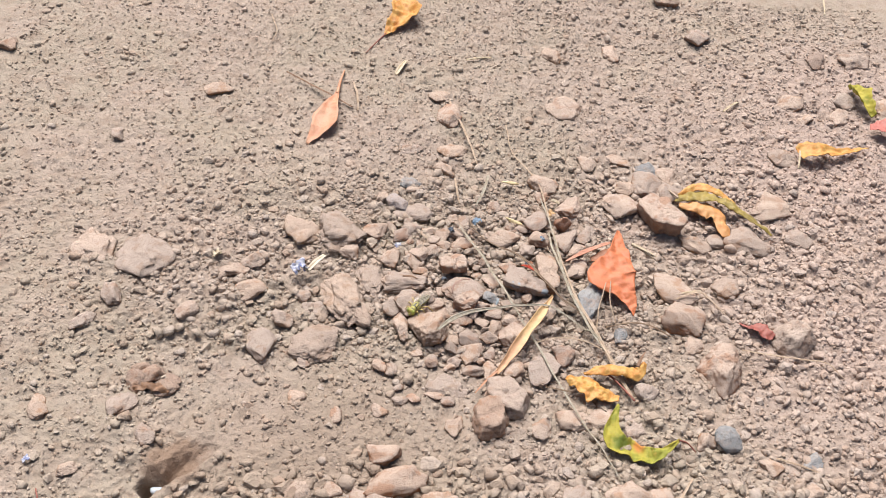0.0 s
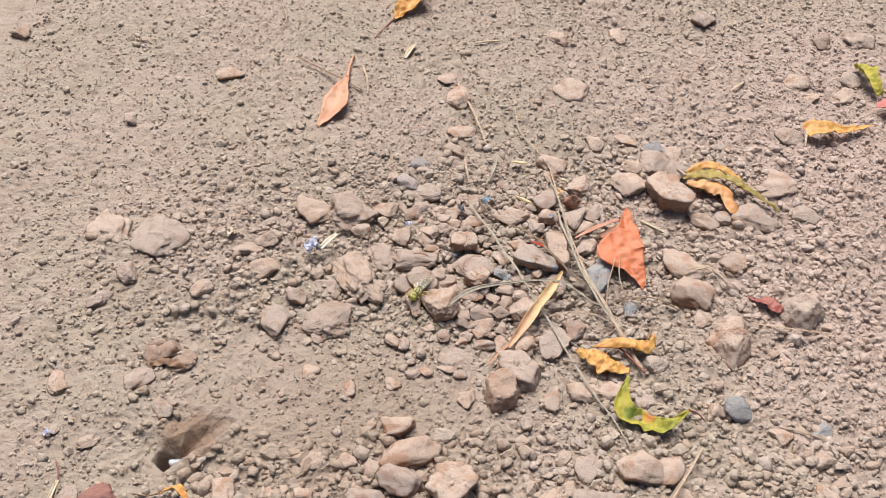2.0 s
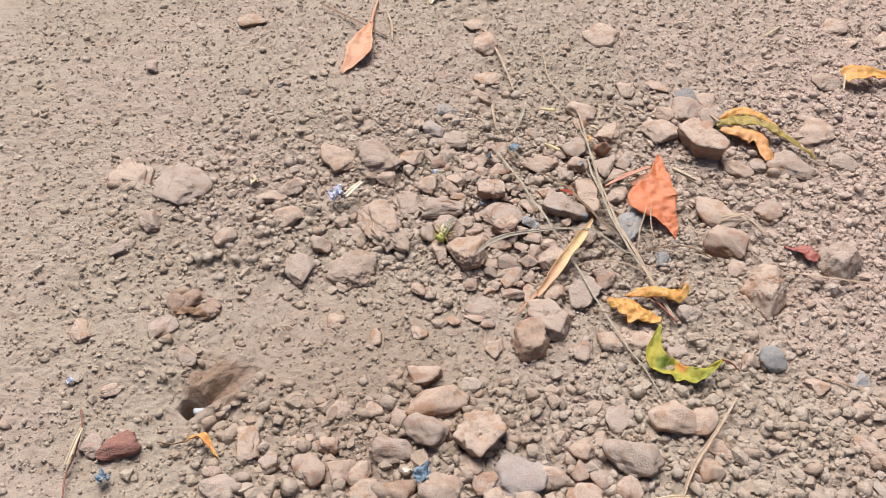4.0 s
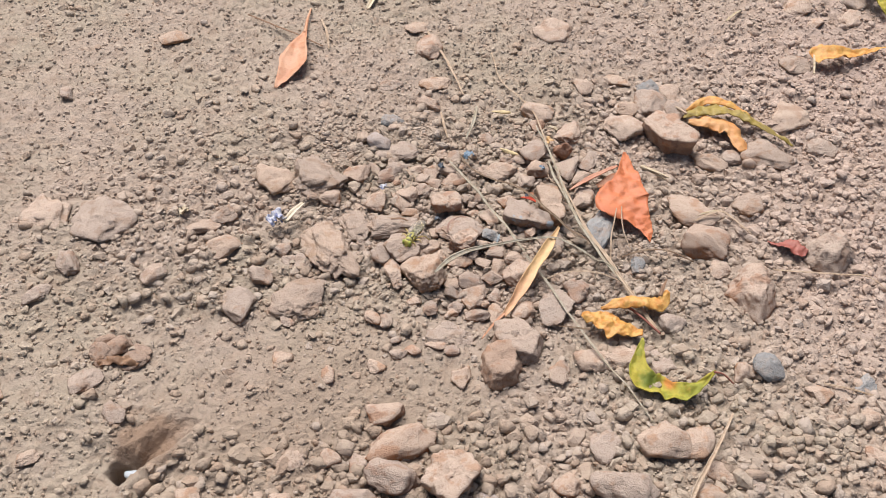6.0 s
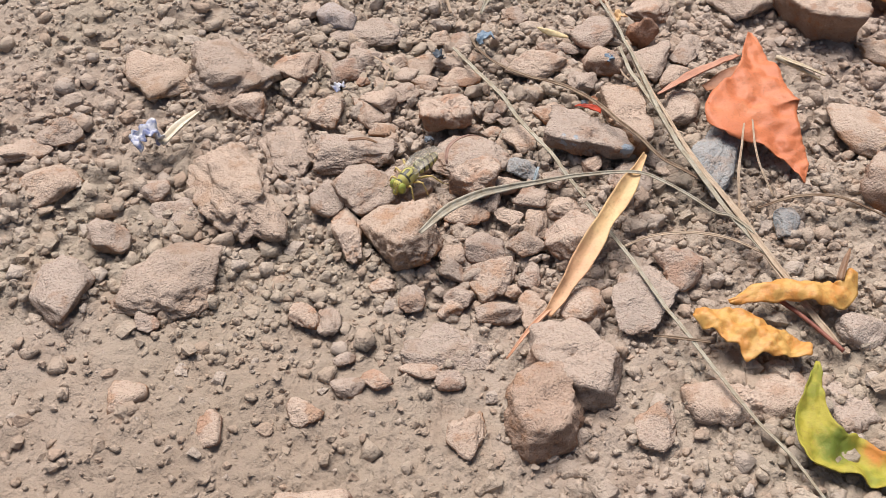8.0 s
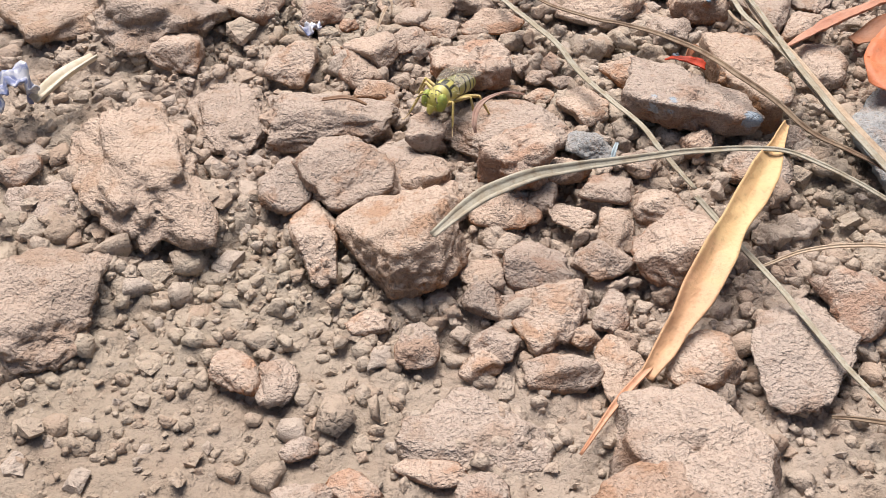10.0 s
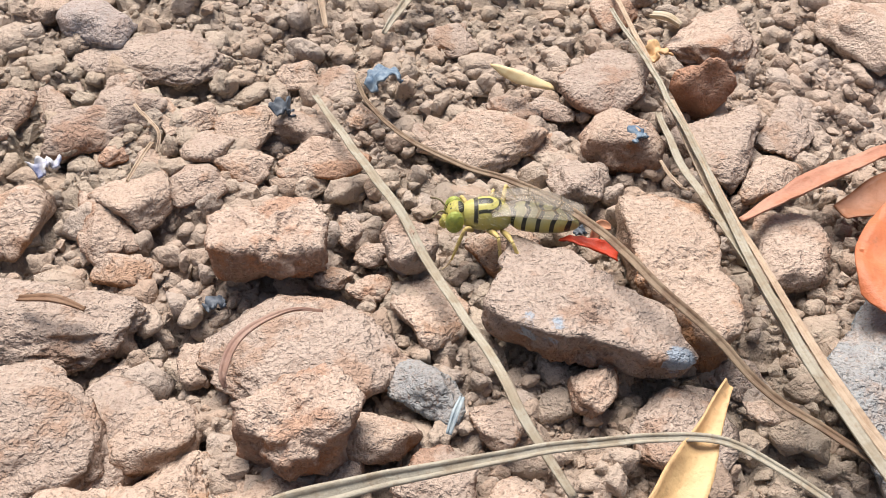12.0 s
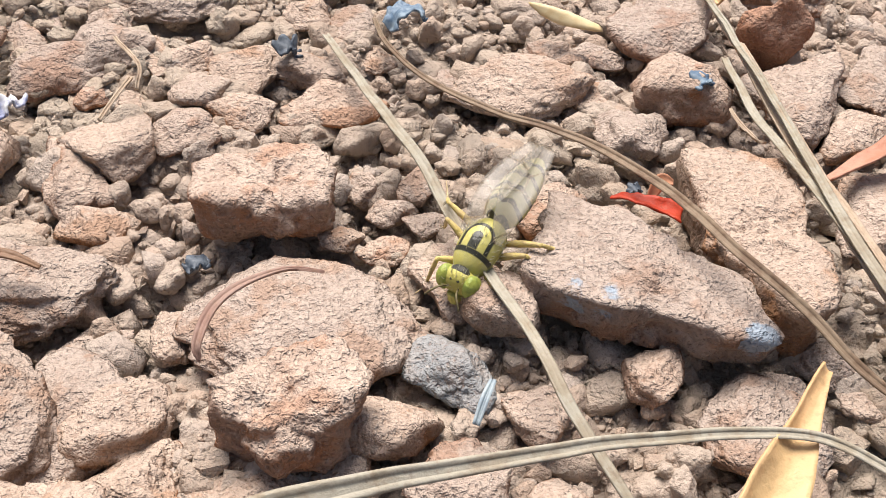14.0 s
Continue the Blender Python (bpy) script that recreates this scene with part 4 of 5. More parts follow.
stone(0.0847, 0.2007, 0.0055, 0.0043, 0.0024, -23, "red")
stone(0.0444, 0.1925, 0.0054, 0.0048, 0.0027, -13, "red")
stone(0.0298, 0.1948, 0.0038, 0.0049, 0.0019, -9, "pale")
stone(-0.0073, 0.1964, 0.0060, 0.0054, 0.0030, 1, "brown")
stone(-0.0196, 0.1947, 0.0065, 0.0054, 0.0030, 5, "red")
stone(-0.0758, 0.1961, 0.0065, 0.0048, 0.0027, 19, "tan")
stone(-0.0803, 0.2050, 0.0035, 0.0038, 0.0018, 20, "tan")
stone(-0.0683, 0.2168, 0.0053, 0.0085, 0.0024, 16, "tan")
stone(-0.1194, 0.2130, 0.0080, 0.0050, 0.0034, 28, "maroon")
stone(-0.1306, 0.2136, 0.0040, 0.0046, 0.0024, 30, "red")
stone(-0.1005, 0.2585, 0.0035, 0.0055, 0.0021, 20, "tan")
stone(-0.1199, 0.3627, 0.0117, 0.0119, 0.0049, 17, "soil")
stone(-0.1476, 0.3696, 0.0077, 0.0099, 0.0031, 21, "soil")
stone(-0.1313, 0.3368, 0.0046, 0.0070, 0.0027, 20, "tan")
stone(-0.0951, 0.3288, 0.0048, 0.0051, 0.0029, 15, "pale", "blocky")
stone(-0.0458, 0.3890, 0.0078, 0.0086, 0.0035, 6, "soil")
stone(-0.0255, 0.3872, 0.0121, 0.0127, 0.0052, 3, "soil")
stone(-0.0670, 0.3650, 0.0055, 0.0064, 0.0027, 10, "tan")
stone(-0.0765, 0.3569, 0.0055, 0.0036, 0.0017, 11, "tan")
stone(0.0310, 0.4896, 0.0061, 0.0099, 0.0036, -4, "red")
stone(0.0262, 0.5119, 0.0051, 0.0052, 0.0021, -3, "tan")
stone(0.0335, 0.4608, 0.0064, 0.0058, 0.0025, -4, "tan")
stone(0.0291, 0.4448, 0.0062, 0.0051, 0.0029, -4, "tan")
stone(0.1450, 0.4535, 0.0052, 0.0060, 0.0030, -18, "blue")
stone(0.0105, 0.4300, 0.0046, 0.0047, 0.0021, -2, "blue")
stone(-0.0045, 0.4172, 0.0030, 0.0047, 0.0018, 0, "grey")
stone(0.0138, 0.4064, 0.0095, 0.0058, 0.0024, -2, "soil", "round")
stone(0.1036, 0.5078, 0.0099, 0.0089, 0.0036, -12, "pale")
stone(0.2472, 0.5275, 0.0069, 0.0100, 0.0035, -25, "tan")
stone(0.1105, 0.4571, 0.0046, 0.0065, 0.0028, -14, "pale")
stone(0.0968, 0.4162, 0.0060, 0.0089, 0.0030, -13, "red")
stone(0.1511, 0.3243, 0.0040, 0.0056, 0.0016, -25, "grey")
stone(0.1306, 0.4613, 0.0064, 0.0050, 0.0016, -16, "tan")
stone(0.0847, 0.4347, 0.0077, 0.0066, 0.0029, -11, "tan")
stone(-0.1411, 0.3181, 0.0059, 0.0042, 0.0020, 23, "tan")
stone(-0.1483, 0.2692, 0.0042, 0.0072, 0.0017, 27, "tan")
stone(-0.1132, 0.2714, 0.0061, 0.0046, 0.0018, 21, "tan")
stone(-0.1288, 0.2396, 0.0046, 0.0027, 0.0014, 27, "tan")
stone(0.2312, 0.4715, 0.0073, 0.0063, 0.0025, -26, "tan")
stone(0.2776, 0.5182, 0.0057, 0.0090, 0.0028, -28, "pale")
stone(0.2006, 0.5953, 0.0066, 0.0114, 0.0046, -18, "red")
stone(0.1862, 0.6456, 0.0079, 0.0115, 0.0056, -16, "red")
stone(0.3037, 0.5777, 0.0075, 0.0095, 0.0040, -27, "pale")
stone(0.2761, 0.5759, 0.0057, 0.0078, 0.0029, -25, "brown")
stone(0.2838, 0.5327, 0.0062, 0.0069, 0.0030, -28, "pale")
stone(-0.2417, 0.5441, 0.0051, 0.0060, 0.0031, 23, "brown")
stone(0.3097, 0.5250, 0.0076, 0.0102, 0.0038, -30, "tan")
stone(-0.1064, 0.5101, 0.0072, 0.0055, 0.0017, 11, "tan")
stone(-0.1568, 0.4632, 0.0036, 0.0058, 0.0018, 18, "pale")
stone(0.1384, 0.5739, 0.0066, 0.0081, 0.0024, -13, "tan")
stone(0.2533, 0.5123, 0.0045, 0.0056, 0.0022, -26, "tan")
stone(0.0981, 0.5635, 0.0052, 0.0073, 0.0026, -10, "tan")
stone(0.0079, 0.4611, 0.0058, 0.0037, 0.0012, -1, "tan")
stone(0.0029, 0.4123, 0.0043, 0.0058, 0.0022, 13, "lilac")
stone(0.0104, 0.4248, 0.0032, 0.0023, 0.0011, 17, "pale", "round")
stone(0.1262, 0.4239, 0.0044, 0.0060, 0.0021, -29, "pale")
stone(0.0823, 0.4257, 0.0041, 0.0050, 0.0019, -12, "red")
stone(0.0560, 0.4176, 0.0037, 0.0039, 0.0016, -2, "tan")
stone(0.0653, 0.3967, 0.0024, 0.0028, 0.0015, -7, "tan")
stone(-0.1093, 0.2861, 0.0050, 0.0048, 0.0030, 20, "brown")
stone(-0.1026, 0.2909, 0.0057, 0.0044, 0.0028, 18, "brown")
stone(-0.0971, 0.2837, 0.0055, 0.0041, 0.0021, 18, "brown")
stone(-0.1094, 0.2945, 0.0034, 0.0031, 0.0016, 19, "brown")
stone(-0.0949, 0.2891, 0.0044, 0.0038, 0.0020, 17, "brown")
cut_stone([(41.0, 275.5), (43.8, 283.5), (54.0, 284.5), (56.0, 273.5), (52.6, 266.5), (43.8, 265.0)], 0.0, 7.0, "brown", "bare brown blocky stone against a dusty one", 9, lean=0.35, lumps=1.1)
cut_stone([(48.5, 296.0), (58.5, 296.5), (65.5, 287.5), (62.5, 276.0), (55.0, 277.0), (47.0, 286.5)], 0.0, 6.0, "grey", "large dusty grey-tan stone behind a brown one", 14, lean=0.35, lumps=1.1)
cut_stone([(151.3, 308.1), (159.9, 320.5), (167.5, 320.3), (167.0, 305.5), (158.9, 295.1)], 0.0, 9.0, "red", "pinkish-tan stone tapering to a point", 10, lean=0.6, lumps=1.0)
cut_stone([(192.4, 332.3), (198.6, 336.9), (206.2, 336.9), (209.4, 329.3), (198.4, 318.1), (191.8, 323.4)], 0.0, 10.0, "pale", "pale rounded stone beside a red scrap", 8, lean=0.5)
cut_stone([(24.9, 370.2), (36.6, 373.5), (40.1, 368.2), (39.7, 363.2), (27.4, 362.8)], 1.2, 7.0, "red", "reddish-brown blocky stone lying over a gap", 6.5, lumps=1.3)
cut_stone([(31.7, 338.5), (34.6, 343.4), (42.0, 344.7), (44.7, 341.4), (42.5, 336.2), (36.2, 335.1)], 1.0, 9.0, "red", "dusty reddish stone with a hollow beneath", 7, lumps=1.3)

# ---- leaves ----
made_of("fallen_leaf", [
    ("leaf_blade", ribbon([(119, 391.5, 10), (117.5, 381, 9.5), (115.5, 371, 9), (113.5, 361.5, 7.5), (117, 352, 5.5), (120.5, 345, 3.5), (121.5, 339, 1.5)], ([0.7, 4.0, 8.5, 11.5, 7.5, 3.6, 0.3], [0.7, 3.2, 6.5, 14.0, 6.0, 2.0, 0.3]), 0.1, (10, -6, 4), 0.9, seed=3, jag=0.14, nu=80, nv=17), ORANGE, ""),
    ("folded_edge", ribbon([(90.7, 372.5, 4), (103, 379, 6), (115, 385, 7)], [0.7, 2.0, 1.0], 0.5, (30, 20), 0.3, seed=4), FOLD, "folded peach edge"),
    ("underside", ribbon([(104, 375, 3.5), (110, 377, 5), (116, 382, 6)], [1.5, 3.0, 1.0], 0.2, (5, 0), 0.3, seed=44), RUSTLEAF, "dark rusty underside"),
    ("petiole", tube([(127, 388, 4), (133, 384, 3), (138, 380, 2)], [0.8, 0.6, 0.4]), PALE, "pale stalk"),
], "orange-red dry leaf folded to a point on stones", "leaf", "fallen leaves")
made_of("fallen_leaf", [
    ("leaf_blade", ribbon([(80.5, 342, 10), (74, 331, 9.5), (66, 319, 7.5), (58, 307, 4.5), (52, 299.5, 1.5)], [0.6, 2.0, 2.2, 1.9, 0.9], 0.4, (25, 15, 20), 0.35, seed=8, jag=0.2, nu=60, nv=13), YELLOW, ""),
    ("leaf_tip", ribbon([(53, 301, 2), (47.5, 295, 2), (41.9, 287.6, 1.5)], [0.5, 0.45, 0.15], 0.4, (10, 20), 0.1, seed=9, nu=16), PEACH, "thin withered tip"),
], "narrow yellow leaf leaning on stones", "leaf", "fallen leaves")
made_of("fallen_leaf", [
    ("leaf_blade", ribbon([(92.5, 299.5, 4), (101, 301, 6.5), (110, 300.5, 7.5), (117, 299.5, 7), (121, 304, 8)], ([0.4, 2.4, 2.8, 2.4, 1.0], [0.4, 3.4, 3.6, 3.6, 1.0]), -0.45, (-6, 6, -10), 0.8, seed=5, jag=0.2, nu=60, nv=15, pleats=(0.35, 6)), AMBER, ""),
    ("curled_tip", ribbon([(117.5, 302, 7.5), (119.5, 306, 9), (121.5, 309.5, 9.5)], [0.8, 0.7, 0.3], 0.6, (20, 40), 0.2, seed=45, nu=16), BROWN, "brown curled tip"),
    ("lower_lobe", ribbon([(84, 296.5, 4.5), (91, 292, 5.5), (98, 288.5, 5.5), (107, 286, 3)], ([0.8, 4.6, 5.8, 3.0], [0.8, 4.4, 5.6, 2.4]), -0.3, (-6, 10), 1.1, seed=6, jag=0.3, nu=80, nv=21, pleats=(0.3, 3)), AMBER, "crumpled amber lobe"),
    ("petiole", tube([(103, 302, 3), (108, 296, 3), (115, 286.5, 2)], [0.6, 0.5, 0.5]), ROOT, "pinkish stalk"),
], "crumpled amber leaf curled at its edges", "leaf", "fallen leaves")
made_of("fallen_leaf", [
    ("leaf_blade", ribbon([(105.2, 279, 9), (102.5, 270, 6), (103.5, 261.5, 3.5), (110, 257, 3), (118, 255, 4), (125, 258, 6), (131, 262.5, 7.5)], ([0.3, 2.2, 6.0, 6.0, 3.6, 1.6, 0.3], [0.3, 3.0, 5.0, 3.8, 3.8, 1.6, 0.3]), 0.3, (8, 0, 0, -6), 1.3, seed=12, jag=0.3, nu=70, nv=17, pleats=(0.25, 8)), GREEN, ""),
    ("petiole", tube([(130.0, 262, 7.2), (134, 261.5, 6), (138, 259, 3)], [0.45, 0.35, 0.3]), ROOT, "thin dark stalk"),
], "yellow-green leaf with orange middle, curled up", "leaf", "fallen leaves")
made_of("fallen_leaf", [
    ("leaf_blade", ribbon([(156, 425, 4), (166, 427, 7), (180, 424, 8), (193, 414, 6), (206, 402, 2.5)], ([0.8, 5.0, 4.4, 2.4, 0.9], [0.8, 4.6, 4.2, 2.6, 0.9]), -0.3, (0, 12, -8), 1.0, seed=13, jag=0.2, nu=60, nv=15), OLIVE, ""),
    ("upper_fold", ribbon([(158, 428.5, 5), (169, 432.5, 8.0), (180, 429.5, 8.0), (189, 422, 6)], [0.5, 2.2, 2.0, 0.4], -0.3, (-25, -10), 0.8, seed=27, jag=0.3, nv=13), AMBER, "amber upper fold"),
    ("under_lobe", ribbon([(158, 421.5, 4), (168, 419.0, 5.5), (177, 414.5, 5), (181.5, 400, 2)], [1.6, 4.4, 5.0, 2.6], -0.3, (-12, 10), 1.0, seed=14, jag=0.3, pleats=(0.4, 4), nv=13), PALEORANGE, "orange under lobe"),
    ("petiole", tube([(150, 441, 2), (154, 434, 3.5), (158, 426, 5)], [0.35, 0.5, 0.6]), STRAW, ""),
], "olive leaf rolled up with orange under lobe", "leaf", "fallen leaves")
made_of("fallen_leaf", [
    ("leaf_blade", ribbon([(-35, 508, 5), (-38, 492, 6), (-41, 478, 4.5), (-49.5, 460, 1.5)], [0.6, 4.0, 7.0, 0.8], 0.35, (-14, 4), 0.6, seed=15, jag=0.1), PEACH, ""),
    ("petiole", tube([(-33, 533, 2.5), (-34.5, 520, 4), (-35.5, 505, 5)], [0.5, 0.8, 1.1]), PEACH, ""),
], "peach-coloured folded leaf tapering into its stalk", "leaf", "fallen leaves")
made_of("fallen_leaf", [
    ("leaf_blade", ribbon([(238, 472, 4), (248, 474, 6), (262, 475, 4.5), (284, 483, 2)], [5.5, 6.6, 3.6, 0.4], 0.3, (-4, 6), 1.2, seed=16, jag=0.15), AMBER, ""),
], "orange leaf with curled rim lying flat", "leaf", "fallen leaves")
made_of("fallen_leaf", [
    ("leaf_blade", ribbon([(4, 614, 6), (3, 600, 6), (-2, 589, 4), (-10, 577, 1)], [3, 8.5, 6, 0.5], 0.6, (-10, 15), 2.0, seed=17, jag=0.35, nv=13), AMBER, ""),
    ("petiole", tube([(-9, 579, 1.5), (-16, 566, 1), (-21, 556, 0.8)], [0.5, 0.35, 0.3]), ROOT, ""),
], "crumpled bright orange leaf on bare soil", "leaf", "fallen leaves")
made_of("fallen_leaf", [
    ("leaf_blade", ribbon([(290, 545, 4), (293, 531, 6), (297, 516, 2)], [1.5, 5, 2], 0.9, (15, -15), 1.2, seed=18, jag=0.3), GREEN, ""),
], "curled yellow-green leaf on gravelly soil", "leaf", "fallen leaves")
made_of("fallen_leaf", [
    ("leaf_blade", ribbon([(291, 503, 3), (300, 500, 5), (311, 493, 3)], [3, 8, 3], 0.3, (8, -8), 1.0, seed=19, jag=0.3), ROSE, ""),
], "rose-red leaf lying on gravelly soil", "leaf", "fallen leaves")
made_of("fallen_leaf", [
    ("leaf_blade", ribbon([(-93, 216, 2), (-86, 215.5, 5), (-79, 208, 2)], [0.5, 1.7, 0.6], 0.8, (30, 40), 0.9, seed=20, jag=0.5), AMBER, ""),
    ("petiole", tube([(-93, 216, 2), (-98, 215, 1.5), (-104, 216, 1)], [0.4, 0.35, 0.3]), BROWN, ""),
], "small amber leaf curled like a claw", "leaf", "fallen leaves")
made_of("fallen_leaf", [
    ("leaf_blade", ribbon([(67, 367.0, 5.5), (70.2, 365.4, 6.3), (73.6, 364.6, 5.2)], [0.3, 1.0, 1.0], 0.4, (20, -10), 0.4, seed=21, jag=0.3), SCARLET, ""),
    ("upper_fold", ribbon([(70.8, 366.4, 6), (71.6, 367.2, 7.4), (72.8, 367.2, 7.2)], [0.4, 0.7, 0.3], 0.4, (-40, -20), 0.2, seed=22), PEACH, "pale orange fold"),
], "bright scarlet leaf scrap wedged between stones", "leaf", "leaf scraps")
made_of("fallen_leaf", [
    ("leaf_blade", ribbon([(175, 338, 1.5), (182, 333.5, 3.5), (189, 328, 2.0)], [1.0, 3.0, 2.0], 0.2, (10, -10), 1.2, seed=23, jag=0.5), DULLRED, ""),
], "crumpled dark red leaf scrap beside a pale stone", "leaf", "leaf scraps")
made_of("fallen_leaf", [
    ("leaf_blade", ribbon([(-112, 281.5, 1.5), (-106, 283, 3.2), (-99, 283, 3.4), (-94, 281, 1.5)], [1.0, 1.9, 1.9, 0.8], -0.5, (0, 10), 1.6, seed=24, jag=0.3, nv=13), BROWN, ""),
], "brown withered leaf among crumbling clods", "leaf", "leaf scraps")

# ---- dry grass ----
made_of("dry_grass_tuft", [
    ("grass_blade", ribbon([(114, 287.7, 2), (105, 310, 4.5), (99, 326.8, 7), (89.2, 350.6, 8.5), (85.2, 388.7, 6), (81.8, 429, 3.5), (76, 446, 2.5), (67.8, 462, 2), (65.5, 488, 1.5)], [0.7, 0.85, 0.6, 0.42, 0.4, 0.35, 0.3], 0.5, (15, -10, 20), thick=0.25, nu=90, nv=9, ribs=0.15, wave=0.28, seed=31), STRAW, ""),
    ("grass_blade", ribbon([(103.5, 312.7, 5), (95.5, 329.5, 7.5), (88, 354, 9.5), (85, 390, 7), (81, 421, 4)], [0.7, 0.7, 0.45, 0.3], 0.5, (-20, 15), thick=0.25, nu=60, nv=9, ribs=0.15, wave=0.28, seed=32), GREYSTRAW, ""),
    ("grass_blade", ribbon([(108.3, 303.3, 4), (100.4, 322.5, 6.5), (92.0, 345.8, 8.5), (87.0, 373, 8), (85.0, 393, 7)], [0.7, 0.7, 0.42, 0.25], 0.5, (10, -20), thick=0.25, nu=60, nv=9, ribs=0.15, wave=0.28, seed=33), STRAW, ""),
    ("grass_blade", ribbon([(100, 324, 6), (94, 335, 7.5), (86.0, 341.9, 8.0), (80.3, 348.6, 10.0), (75.5, 354.4, 11.0), (71.2, 363.7, 9.5), (66.0, 371.9, 7.5), (61.8, 375.7, 6.5), (56.1, 379.0, 6.0), (48.8, 386.3, 4.5), (44, 393.7, 3.5), (41.8, 401, 3)], [0.4, 0.48, 0.5, 0.46, 0.38, 0.3], 0.4, (0, 20, -10), thick=0.25, nu=110, nv=9, ribs=0.15, wave=0.28, seed=34), DARKSTRAW, "dark brown side shoot"),
    ("grass_blade", ribbon([(103, 318, 6), (98, 323, 7), (93.7, 324, 8), (87.4, 329.4, 9.5), (78.4, 334.9, 10.5), (64.6, 333.2, 12), (53, 330.4, 13), (43.6, 327.3, 14), (37, 323.9, 15), (29.9, 318.8, 15), (24.4, 313.7, 14)], [0.46, 0.42, 0.4, 0.4, 0.48, 0.65, 0.95, 1.1, 0.5], 0.35, (0, 10, 30, 10), thick=0.25, nu=110, nv=9, ribs=0.15, wave=0.28, seed=35), GREYSTRAW, "arched grey blade"),
    ("grass_blade", ribbon([(103.3, 313, 5), (95.3, 316.5, 6.5), (87, 318.5, 6.5), (78.5, 318.7, 5.5), (71, 317.5, 3)], [0.33, 0.36, 0.33, 0.2], 0.5, (0, 15), thick=0.25, nu=50, nv=9, ribs=0.15, wave=0.28, seed=36), STRAW, ""),
    ("grass_blade", ribbon([(101, 325, 4), (103, 336.5, 8), (108.5, 354, 9)], [0.26, 0.3, 0.2], 0.4, (0, 40), thick=0.25, nu=30, nv=9, ribs=0.15, wave=0.28, seed=37), STRAW, ""),
    ("grass_blade", ribbon([(111.9, 332.8, 3), (109.4, 342.5, 7), (110.7, 355.4, 9)], [0.26, 0.3, 0.2], 0.4, (0, -40), thick=0.25, nu=30, nv=9, ribs=0.15, wave=0.28, seed=38), STRAW, ""),
], "dry grey-brown grass tuft spread over stones", "grass")


def straw(points, half, material=STRAW, label="loose dry grass blade lying on the soil", name="dry_grass", roll=(0, 20), nu=40):
    return lone(name, ribbon(points, half, 0.5, roll, thick=0.22, nu=nu, nv=9, ribs=0.15, wave=0.28, seed=int(abs(points[0][0]) * 3)), material, label, "grass", "loose dry grass")


straw([(36.5, 396, 3.5), (42, 382.3, 5.5), (46.7, 371.6, 6.5), (51.3, 362.8, 5.5), (55.3, 353, 6.5), (58.6, 343.4, 8), (61.5, 337, 7), (64.5, 331.5, 6)], [0.4, 0.6, 0.6, 0.55, 0.6, 0.5], GREYSTRAW, "long grey dry grass blade lying over stones", nu=80)
straw([(64.8, 331, 5), (68, 325, 4), (72, 316, 3.5), (79.3, 297, 3.5), (88.4, 274.3, 3.5), (96.5, 259, 3), (103, 243, 2.5)], [0.5, 0.5, 0.45, 0.3], GREYSTRAW, "thin bent dry stalk lying over stones", nu=80)
straw([(171, 318.5, 3.5), (184.5, 314.6, 5), (198, 314, 4), (211.5, 312.7, 3), (218, 304.7, 2)], [0.4, 0.45, 0.3])
straw([(134.4, 246, 2.5), (124.6, 231, 5.5), (116, 218.5, 6.5), (108, 206.7, 5), (102, 192.7, 3)], [0.4, 0.7, 0.9, 0.5])
straw([(31.8, 508, 2.5), (37, 487, 4.5), (42, 469.5, 4.5), (47, 449, 2.5)], [0.6, 0.7, 0.5])
straw([(34.3, 434, 3.5), (35.2, 423, 4.5), (36.5, 415, 2.5)], [0.4, 0.6, 0.4])
straw([(53, 438, 3.5), (50.3, 425.7, 4), (45.5, 413, 3)], [0.5, 0.8, 0.4], GREYSTRAW)
straw([(-68.4, 529, 2), (-53.3, 516.5, 3), (-40.3, 505.5, 4), (-26, 496.6, 2)], [0.5, 0.7, 0.5], BROWN, "dark dry stalk beside a leaf")
straw([(-26.8, 521.5, 2.5), (-23.9, 507, 4), (-22.5, 493.7, 1.5)], [0.5, 0.7, 0.5])
straw([(31.6, 340.5, 10.0), (31.5, 341.4, 11.0), (32.4, 344.4, 11.5), (34.2, 347.0, 11.5), (37.0, 350.0, 10.5), (40.2, 350.9, 9.5)], [0.15, 0.42, 0.46, 0.32, 0.12], PINKSTRAW, "pinkish dry blade curling over a stone")
straw([(18.1, 378.2, 9), (16.2, 371.8, 8.5)], [0.25, 0.2])
straw([(14, 387.3, 7.5), (18.5, 379.8, 9.5), (18.9, 376.8, 8.5)], [0.2, 0.2, 0.2])
straw([(7.4, 355.6, 5), (11.5, 354.7, 6), (14.5, 354.3, 5)], [0.4, 0.6, 0.3], BROWN, "curled brown fibre on a stone")
straw([(83.0, 392, 5.5), (83.5, 381, 6.5), (84.8, 373, 7.5), (86.0, 365, 8.5), (88.2, 355.9, 9)], [0.4, 0.6, 0.6, 0.5], GREYSTRAW)
straw([(81, 380, 7), (82.6, 375.2, 7), (84.2, 375.7, 6)], [0.15, 0.25, 0.1])
straw([(-85, 594, 1.5), (-79.4, 575, 2), (-81, 563, 1.5)], [0.3, 0.4, 0.3])
straw([(128, 388, 4), (133, 384, 4), (139, 380, 3)], [0.6, 0.9, 0.3], PALE)
straw([(144.5, 350.5, 3), (152, 353, 5), (158, 353.5, 5), (163, 348, 4), (168.5, 341.5, 2)], [0.4, 0.6, 0.6, 0.3], STRAW, "pale bent twig lying between stones")
